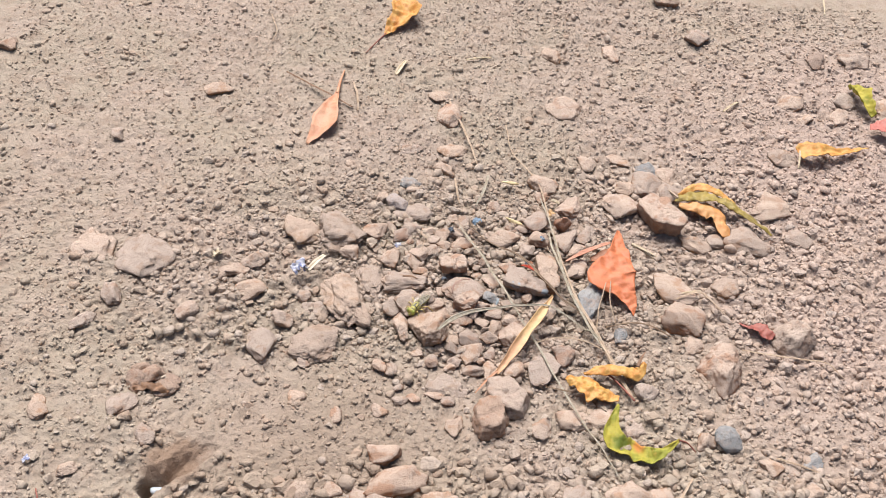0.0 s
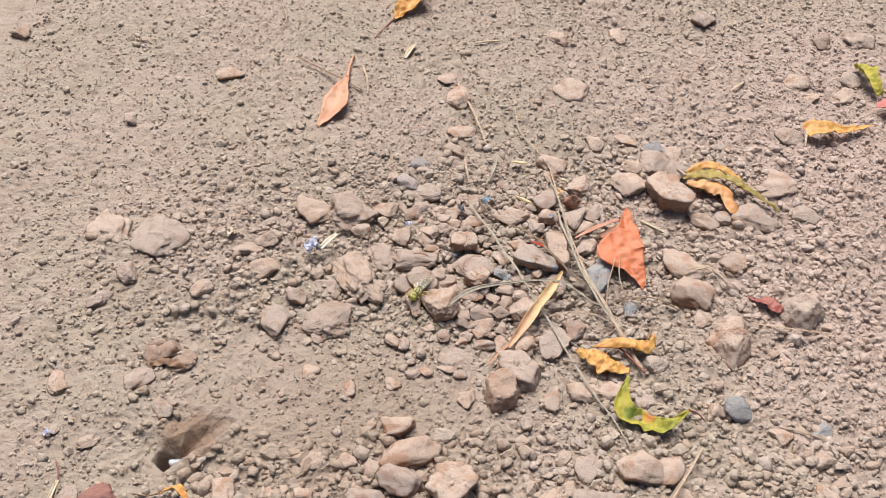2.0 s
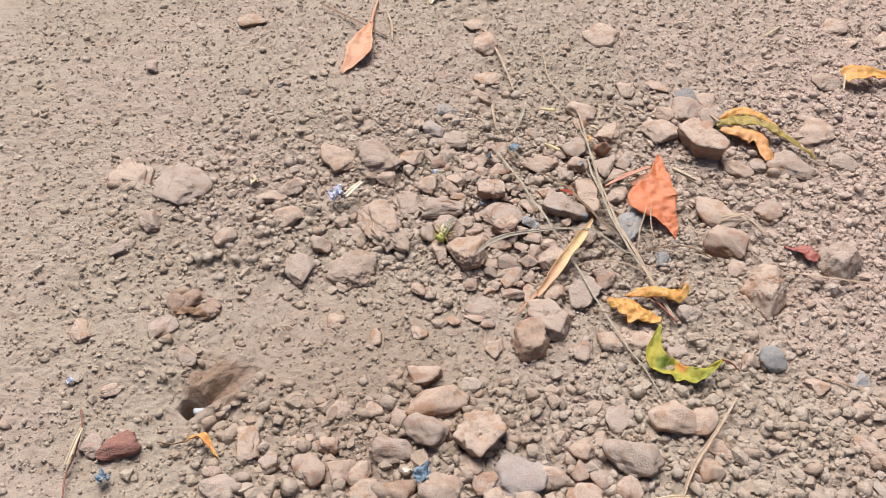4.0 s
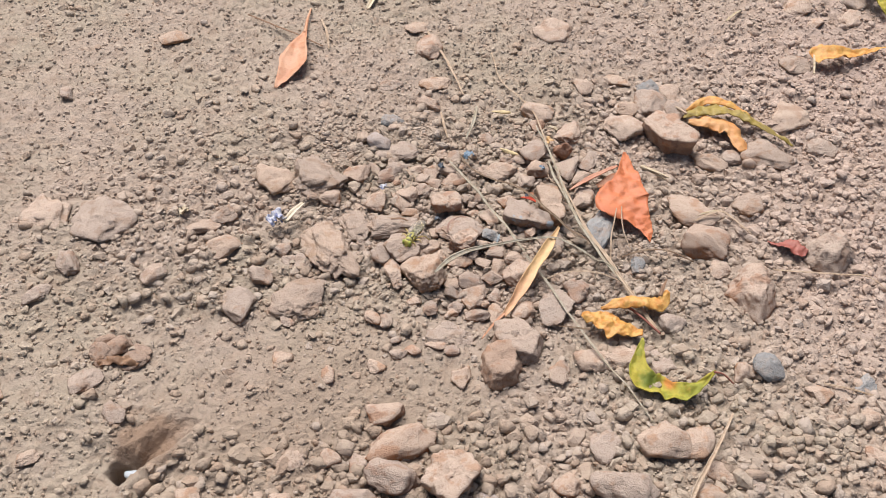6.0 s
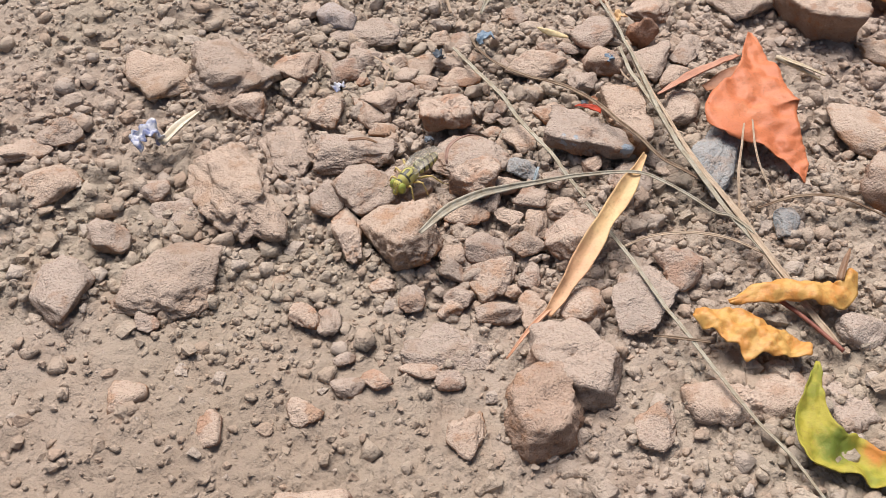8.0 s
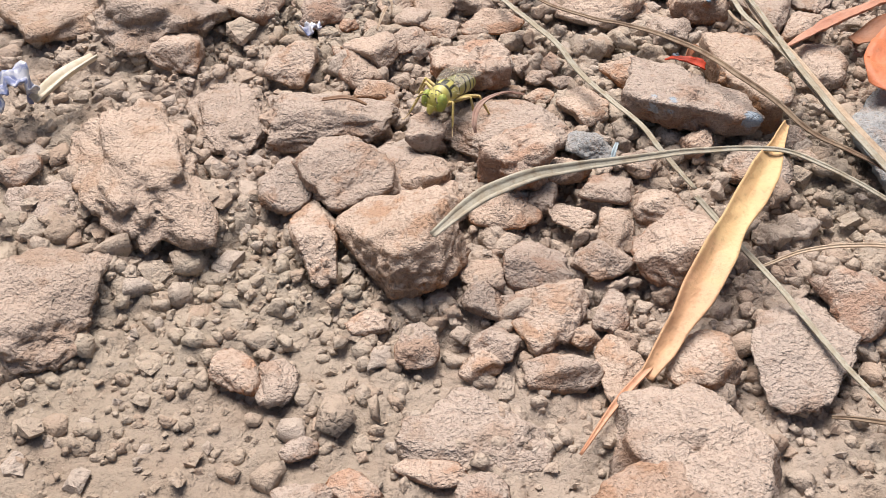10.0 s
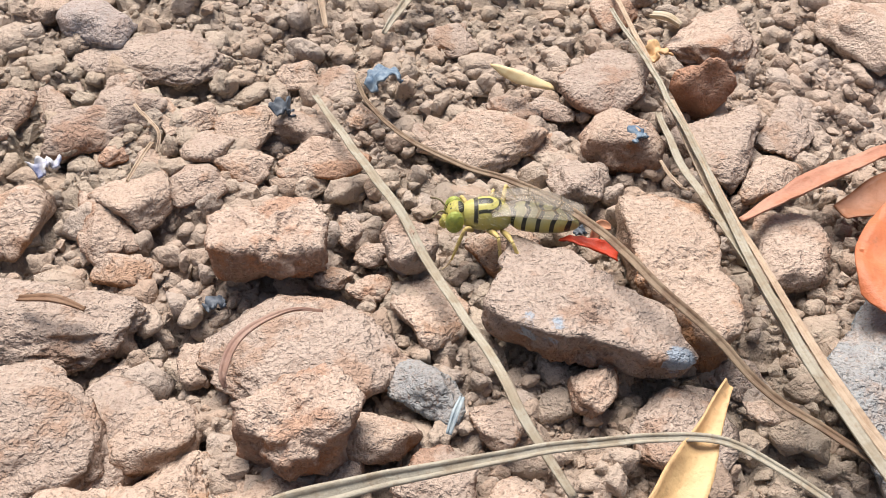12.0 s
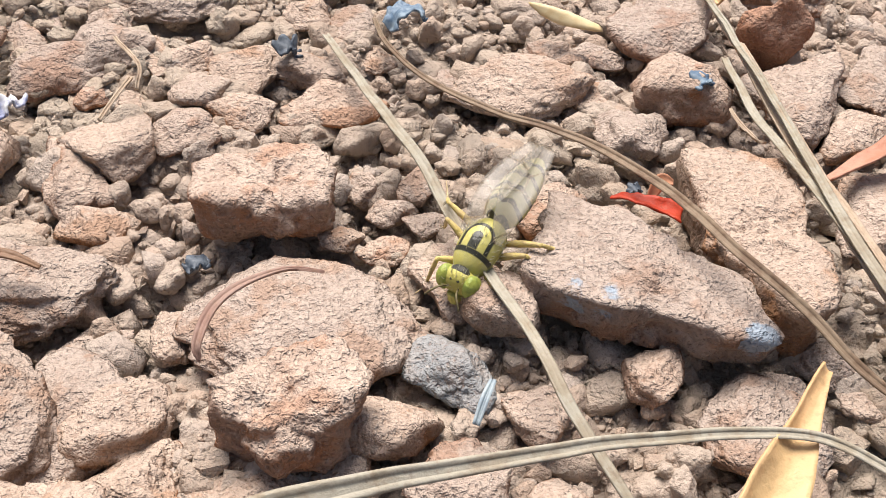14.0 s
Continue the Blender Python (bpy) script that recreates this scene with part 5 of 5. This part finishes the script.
straw([(107, 329.5, 3), (117, 331.5, 4.5), (127, 331, 4.5), (138, 325.5, 2.5)], [0.35, 0.5, 0.4], DARKSTRAW, "thin dark twig lying on soil")
straw([(86, 289, 3.5), (79, 290, 4), (74, 291.5, 3)], [0.3, 0.35, 0.2], DARKSTRAW, "thin dark twig under a leaf")
lone("root", tube([(-137.8, 230, 1.5), (-135.4, 223, 1.5), (-134.8, 209.5, 1.5), (-136, 199.4, 1.2), (-134.6, 189, 1.2)], [0.35, 0.4, 0.3]), ROOT, "thin red root lying on the soil", "root")


def stick(p, q, r, material=PALE, label="short pale straw piece lying on the soil"):
    m = [(a + b) / 2 for a, b in zip(p, q)]
    m[2] += 0.5
    return lone("straw", ribbon([p, m, q], [r * 0.8, r, r * 0.7], 0.8, (5, 15), thick=0.3, nu=16, nv=9, ribs=0.22), material, label, "straw", "straw pieces")


stick((92.8, 195.4, 3), (107, 197.3, 3), 1.0)
stick((-134.4, 220, 3), (-136.4, 202.5, 3), 0.8)
stick((43, 552.6, 2), (59.5, 556.8, 2), 0.8)
stick((201.6, 512.9, 2), (213, 523.5, 2), 0.8)
stick((239, 474, 5), (234.8, 459.5, 3), 0.6)
stick((145, 353.5, 3), (158, 356, 4), 0.5)
stick((304.6, 660, 1.5), (299.5, 635.6, 1.5), 0.6)
stick((173.6, 257.6, 2.5), (191.5, 250.8, 2.5), 0.5, STRAW)
stick((53.3, 339.5, 4.5), (54.7, 343.2, 5.5), 0.35, BLUEGREY, "bluish white straw piece between stones")
stick((-40.0, 356.6, 4), (-31.8, 366.6, 6), 1.6, HUSK, "pale seed husk split open")
stick((-1, 532, 2), (5, 547, 2.5), 1.6, PALE, "pale seed husk on bare soil")


def scrap(x, y, z, size, material, label, seed):
    """A crumpled bit of foil or plastic."""
    p = [(x - size * 0.8, y - size * 0.3, z), (x, y + size * 0.2, z + size * 0.4), (x + size * 0.8, y + size * 0.3, z)]
    return lone("litter", ribbon(p, [size * 0.5, size * 0.8, size * 0.5], 0.3, (0, 20), size * 0.6, thick=0.3, nu=24, nv=15, seed=seed, jag=0.5, pleats=(size * 0.12, 3)), material, label, "litter", "litter scraps")


scrap(-43.5, 357.5, 4.5, 4.2, WHITE, "crumpled blue and white scrap", 3)
scrap(2.5, 201.5, 5.0, 3.6, BLUE, "crumpled faded blue scrap", 15)
scrap(-3.5, 204.5, 4.5, 2.0, HUSK, "torn white paper scrap", 16)
scrap(-145.5, 243, 2.0, 1.7, WHITE, "crumpled blue and white scrap", 17)
scrap(-121, 198, 2.5, 3.0, BLUE, "crumpled faded blue scrap", 18)
scrap(45.6, 398, 4.0, 2.4, BLUE, "crumpled faded blue scrap", 4)
scrap(32.6, 392.3, 3.5, 1.8, NAVY, "dark blue shiny scrap", 5)
scrap(79.5, 386.4, 5.5, 1.4, BLUE, "small blue scrap between stones", 6)
scrap(4.4, 378.6, 4.0, 1.9, WHITE, "crumpled white and violet scrap", 7)
scrap(-86, 367, 2.5, 2.4, PALE, "pale broken shell or husk", 8)
scrap(28, 356.7, 3, 1.0, NAVY, "tiny dark flake on soil", 9)
scrap(70.2, 370.3, 3.2, 0.8, NAVY, "dark grey flake between stones", 11)
lone("pebble", (lambda v, f: (v * (0.0027, 0.0024, 0.0022) + (-0.0908, 0.2350, -0.0060), f))(*pebble_form(3, np.random.default_rng(12), "round")), WHITEPEBBLE, "bluish white pebble in the burrow mouth", "stone")


def grain(x, y, z, yaw, long):
    v, f = pebble_form(3, np.random.default_rng(int(x)), "round")
    v = turned(v * (long, 0.0009, 0.0009), yaw) + (x / 1000, y / 1000, z / 1000)
    return lone("grain_husk", (v, f), GRAIN, "yellow grain husk lying on soil", "husk", "grain husks")


grain(64.9, 400, 5.2, -26, 0.0043)
grain(66, 433, 3.2, -10, 0.0042)
stick((86.8, 418.5, 4.5), (90.8, 415.9, 4.5), 1.0, PALE, "cream husk chip lying on soil")
scrap(86.1, 408.0, 4, 2.0, YELLOW, "small torn yellow leaf scrap", 14)


# ---- the wasp ----
def tinted(name, colours, rough=0.45):
    """Body colour with a fine grain."""
    return plain(name, *colours, scale=1500, rough=rough + 0.1, bump=0.8)


WASP_YELLOW = tinted("wasp_yellow", ((0.48, 0.43, 0.10), (0.42, 0.39, 0.09)))
WASP_BLACK = tinted("wasp_black", ((0.022, 0.022, 0.014), (0.043, 0.040, 0.022)))
WASP_GREEN = tinted("wasp_eye", ((0.33, 0.37, 0.06), (0.25, 0.31, 0.06)), 0.4)
WASP_FUZZ = tinted("wasp_fuzz", ((0.56, 0.53, 0.36), (0.48, 0.45, 0.30)), 0.7)
WASP_DUSK = tinted("wasp_dusk", ((0.16, 0.13, 0.05), (0.10, 0.08, 0.03)))
WASP_TARSUS = tinted("wasp_tarsus", ((0.52, 0.40, 0.22), (0.44, 0.33, 0.19)))
WASP_LEG = tinted("wasp_leg", ((0.56, 0.44, 0.14), (0.50, 0.37, 0.16)))


def lathe(stations, sides=28, count=40):
    """A body along x from rows of (x, height of middle, half-width, half-height), in millimetres."""
    st = np.array(stations, float)
    c = curve_through(st[:, :3], count)
    hz = curve_through([(q, 0, 0) for q in st[:, 3]], count)[:, 0].clip(0.02)
    wy = c[:, 2].clip(0.02)
    a = np.linspace(0, 2 * math.pi, sides, endpoint=False)
    ring = np.stack([np.repeat(c[:, 0:1], sides, 1), wy[:, None] * np.cos(a), c[:, 1:2] + hz[:, None] * np.sin(a)], -1)
    verts = ring.reshape(-1, 3)
    i, j = np.meshgrid(np.arange(count - 1), np.arange(sides), indexing="ij")
    p, q = (i * sides + j).ravel(), (i * sides + (j + 1) % sides).ravel()
    return verts * 0.001, np.stack([p, q, q + sides, p + sides], 1)[:, ::-1]


def banded(name, kind):
    """Yellow with black markings that belong to the body: rings on the back, waves on the segments."""
    m, nt, bsdf = nodes_of(name)
    tc = add(nt, "TexCoord")
    xyz = nt.nodes.new("ShaderNodeSeparateXYZ")
    nt.links.new(tc.outputs["Object"], xyz.inputs[0])

    def calc(op, a, b=None):
        n = nt.nodes.new("ShaderNodeMath")
        n.operation = op
        for s, v in zip(n.inputs, (a, b)):
            if isinstance(v, bpy.types.NodeSocket):
                nt.links.new(v, s)
            elif v is not None:
                s.default_value = v
        return n.outputs[0]

    x, y, z = (calc("MULTIPLY", xyz.outputs[i], 1000.0) for i in range(3))
    ny = calc("ABSOLUTE", y)
    if kind == "back":
        # a black ring round a yellow horseshoe that is open to the front
        ahead = calc("MAXIMUM", calc("SUBTRACT", 1.4, x), 0.0)
        d = calc("SQRT", calc("ADD", calc("MULTIPLY", ahead, ahead), calc("MULTIPLY", y, y)))
        ring = calc("MULTIPLY", ramp(nt, d, 1.1, 1.2), ramp(nt, d, 1.42, 1.55, 1, 0))
        heart = ramp(nt, d, 0.42, 0.55, 1, 0)
        dark = calc("MAXIMUM", ring, heart)
        dark = calc("MULTIPLY", dark, ramp(nt, x, 2.6, 2.8, 1, 0))
        dark = calc("MAXIMUM", dark, calc("MULTIPLY", ramp(nt, x, 2.6, 2.75), ramp(nt, x, 3.1, 3.25, 1, 0)))
        dark = calc("MULTIPLY", dark, ramp(nt, z, 4.4, 5.0))
    else:
        bend = calc("MULTIPLY", calc("SINE", calc("MULTIPLY", ny, 2.4)), 0.32)
        wave = calc("SINE", calc("MULTIPLY", calc("ADD", x, bend), 3.75))
        dark = calc("MULTIPLY", ramp(nt, wave, 0.4, 0.7), ramp(nt, z, 2.6, 3.4))
    base = blend(nt, ramp(nt, noise_at(nt, tc.outputs["Object"], 700, 3), 0.4, 0.65), (0.50, 0.45, 0.12), (0.46, 0.43, 0.16))
    if kind != "back":
        base = blend(nt, ramp(nt, z, 4.4, 5.4, 0, 0.7), base, (0.50, 0.49, 0.30))
    base = blend(nt, ramp(nt, noise_at(nt, tc.outputs["Object"], 260, 4), 0.45, 0.7, 0, 0.5), base, (0.46, 0.44, 0.24))
    nt.links.new(blend(nt, dark, base, (0.025, 0.025, 0.016)), bsdf.inputs["Base Color"])
    bsdf.inputs["Roughness"].default_value = 0.4
    bumped(nt, bsdf, ((noise_at(nt, tc.outputs["Object"], 2500, 3), 0.4, 0.0002),))
    return m


def wing_material():
    m, nt, bsdf = nodes_of("wasp_wing")
    tc = add(nt, "TexCoord")
    v = add(nt, "TexVoronoi", Scale=300.0)
    v.feature = "DISTANCE_TO_EDGE"
    nt.links.new(tc.outputs["Object"], v.inputs["Vector"])
    vein = ramp(nt, v.outputs["Distance"], 0.012, 0.04, 1, 0)
    nt.links.new(blend(nt, vein, (0.37, 0.33, 0.27), (0.22, 0.165, 0.10)), bsdf.inputs["Base Color"])
    bsdf.inputs["Roughness"].default_value = 0.25
    clear = add(nt, "BsdfTransparent")
    mix = nt.nodes.new("ShaderNodeMixShader")
    nt.links.new(ramp(nt, vein, 0, 1, 0.26, 0.5), mix.inputs[0])
    nt.links.new(clear.outputs[0], mix.inputs[1])
    nt.links.new(bsdf.outputs[0], mix.inputs[2])
    nt.links.new(mix.outputs[0], nt.nodes["Material Output"].inputs[0])
    return m


def build_wasp():
    wasp = new("sand_wasp")
    wasp.empty_display_size = 0.004

    def piece(name, shape, material, parent=None, label=""):
        verts, faces = shape
        return part(name, put_mesh(name, verts, faces, material, quads=faces.shape[1] == 4), parent or wasp, label)

    def orb(x, y, z, a, b, c):
        v, f = ball(3)
        return (v * (a, b, c) + (x, y, z)) * 0.001, f

    piece("thorax", lathe([(-1.3, 4.3, 0.05, 0.05), (-1.15, 4.3, 1.0, 1.1), (-0.2, 4.5, 1.75, 1.8), (1.6, 4.7, 2.0, 2.05), (3.4, 4.6, 1.7, 1.7), (4.4, 4.5, 1.0, 1.1), (4.6, 4.5, 0.05, 0.05)]), banded("wasp_back", "back"), label="yellow back with black rings")
    piece("abdomen", lathe([(-0.9, 4.2, 0.05, 0.05), (-1.1, 4.2, 0.6, 0.7), (-2.2, 4.4, 1.7, 1.6), (-3.9, 4.3, 1.95, 1.75), (-6.0, 4.0, 1.8, 1.6), (-8.0, 3.6, 1.3, 1.2), (-9.3, 3.3, 0.6, 0.6), (-9.7, 3.2, 0.05, 0.05)], count=60), banded("wasp_segments", "segments"), label="tapering yellow abdomen with black bands")
    head = piece("head", orb(5.2, 0, 4.3, 1.15, 1.95, 1.75), WASP_YELLOW, label="yellow face")
    piece("crown_mark", orb(4.8, 0, 5.6, 0.6, 0.95, 0.42), WASP_BLACK, head, "black mark across the crown")
    for s in (1, -1):
        piece("eye", orb(5.35, s * 1.35, 4.4, 1.1, 0.85, 1.55), WASP_GREEN, head, "large green compound eye")
        piece("antenna", tube([(6.2, s * 0.5, 5.0), (7.1, s * 1.0, 5.8), (8.1, s * 1.8, 5.4)], [0.1, 0.11, 0.1], 6, 12), WASP_DUSK, head, "short olive-brown antenna")
        piece("ocellus", orb(5.75, s * 0.35, 5.65, 0.16, 0.16, 0.14), WASP_BLACK, head)
    piece("beak", tube([(6.1, 0, 3.7), (6.5, 0, 3.0), (6.3, 0, 2.3)], [0.8, 0.6, 0.15], 8, 12), WASP_YELLOW, head, "pointed yellow upper lip")
    # short pale fuzz on back, sides and face
    rng = np.random.default_rng(21)
    tufts, quills, base = [], [], 0
    for k in range(420):
        d = rng.normal(size=3)
        d /= np.linalg.norm(d)
        middle, size = ((1.6, 0, 4.6), (2.6, 1.95, 1.95)) if k < 300 else ((5.4, 0, 4.3), (1.1, 1.85, 1.7))
        root = np.array(middle) + d * size
        v, f = tube([root, root + d * 0.3 + (-0.1, 0, 0), root + d * 0.55 + (-0.3, 0, 0)], [0.03, 0.022, 0.008], 3, 4)
        tufts.append(v)
        quills.append(f + base)
        base += len(v)
    piece("fuzz", (np.vstack(tufts), np.vstack(quills)), WASP_FUZZ, label="short pale hairs")
    wing = wing_material()
    for s in (1, -1):
        piece("wing", ribbon([(1.2, s * 1.7, 6.0), (-1.5, s * 1.3, 6.6), (-5.0, s * 0.9, 6.4), (-10.2, s * 0.6, 5.0)], [0.4, 1.2, 1.7, 0.8], 0.1, (s * -14, s * -8), 0.15, 0.06, 30, 9, 40 + s), wing, label="folded clear wing with brown veins")
    legs = []
    for name, x, reach, back in (("fore_leg", 3.2, 3.6, 1.8), ("middle_leg", 1.3, 4.8, -0.4), ("hind_leg", -0.3, 5.2, -4.2)):
        for s in (1, -1):
            root = (x, s * 1.4, 3.2)
            knee, heel, toe = (back * 0.4, s * (reach - 1.9), 1.5), (back * 0.95, s * (reach - 0.5), -2.3), (back * 1.5, s * (reach + 0.5), -3.2)
            half = tuple((p + q) / 2 for p, q in zip(knee, heel))
            leg = piece(name, tube([(0, 0, 0), (knee[0] * 0.5, knee[1] * 0.5, 0.95), knee], [0.26, 0.36, 0.3, 0.2], 10, 14), WASP_LEG, label="stout yellow thigh")
            leg.location = [c * 0.001 for c in root]
            legs.append((leg, root, s, name))
            piece("shin", tube([knee, half, heel], [0.19, 0.22, 0.2, 0.12], 8, 12), WASP_LEG, leg)
            piece("foot", tube([heel, ((heel[0] + toe[0]) / 2, (heel[1] + toe[1]) / 2, -3.05), toe], [0.11, 0.09, 0.06], 6, 10), WASP_TARSUS, leg, "thin pale foot")
            for q in (0.3, 0.6, 0.9):
                c = np.array(knee) + q * (np.array(heel) - np.array(knee))
                piece("spine", tube([c, c + (0.4, s * 0.45, -0.45)], [0.05, 0.02], 5, 4), WASP_DUSK, leg)
    tagged(wasp, "yellow and black banded sand wasp with green eyes", "wasp")
    return wasp, legs


wasp, wasp_legs = build_wasp()
carried = lone("clod", (lambda v, f: (v * (0.0034, 0.0027, 0.0026), f))(*pebble_form(4, np.random.default_rng(77), "blocky")), ROCKS["grey"], "greyish clod dragged by the wasp", "stone")


# ---- what moves ----
def motions():
    # seconds, middle of the wasp on the ground in millimetres, pitch, heading
    track = [
        (0.0, 15, 336, 1.5, 0, 234), (0.5, 14.2, 336, 1.5, 0, 236), (1.0, 12.5, 332, 1.5, 0, 232), (1.5, 12, 334, 1.5, 0, 244),
        (2.0, 10, 330, 1.5, 4, 236), (2.5, 9, 331, 1.5, 4, 240), (4.8, 11, 338.5, 1.5, 0, 246), (5.0, 12.6, 340, 1.5, 0, 250),
        (5.5, 14.5, 344, 1.5, 0, 240), (6.0, 16.5, 344, 1.5, 0, 238), (6.5, 17, 341, 1.5, 0, 236), (7.0, 17.5, 340.5, 1.5, 0, 234),
        (7.5, 20, 342.5, 2.5, 4, 232), (7.7, 21.6, 341, 2.5, 6, 228), (9.8, 27.0, 350.6, 3, -14, 238), (10.0, 27.8, 354.2, 3, -14, 240),
        (10.5, 33.2, 355.8, 3, -6, 213), (11.0, 40.0, 359.8, 3, 0, 167), (11.5, 52.0, 361.4, 3, 0, 150), (12.0, 59.8, 368.6, 3, 0, 181),
        (12.5, 60.6, 371.2, 3, -14, 228), (13.0, 56.5, 362.6, 3, 4, 216), (13.5, 56.7, 363.2, 3.5, 18, 233), (14.0, 55.4, 359.8, 3.5, 22, 238),
    ]
    walk(wasp, [(t, pose(x / 1000, y / 1000, z / 1000, 0, p, yaw)) for t, x, y, z, p, yaw in track])
    clod = [
        (0.0, 20, 343, 0, 0), (4.8, 20, 343, 0, 0), (7.7, 20, 341, 0.5, 0), (9.8, 21.5, 344.2, 1, 10), (10.0, 24, 348.4, 1, 15), (10.5, 26.8, 350.9, 1, 20),
        (11.0, 31.5, 360.5, 1, 35), (11.5, 42.3, 364.5, 1, 50), (12.0, 49, 366.5, 1, 40), (12.5, 53.8, 369, 1, 60), (13.0, 53.2, 358.6, 1, 80),
        (13.5, 55, 356, 1, 95), (14.0, 55.8, 352.6, 1, 100),
    ]
    walk(carried, [(t, pose(x / 1000, y / 1000, z / 1000, 0, 0, yaw)) for t, x, y, z, yaw in clod])
    times = [0.0, 9.8] + [9.8 + 0.2 * i for i in range(1, 22)]
    for leg, root, s, name in wasp_legs:
        phase = (s > 0) ^ (name == "middle_leg")
        rows = []
        for i, t in enumerate(times):
            swing = 0 if i < 2 else (14 if (i % 2 == 0) ^ phase else -14)
            rows.append((t, pose(root[0] / 1000, root[1] / 1000, root[2] / 1000, 0, 0, swing)))
        walk(leg, rows)


motions()
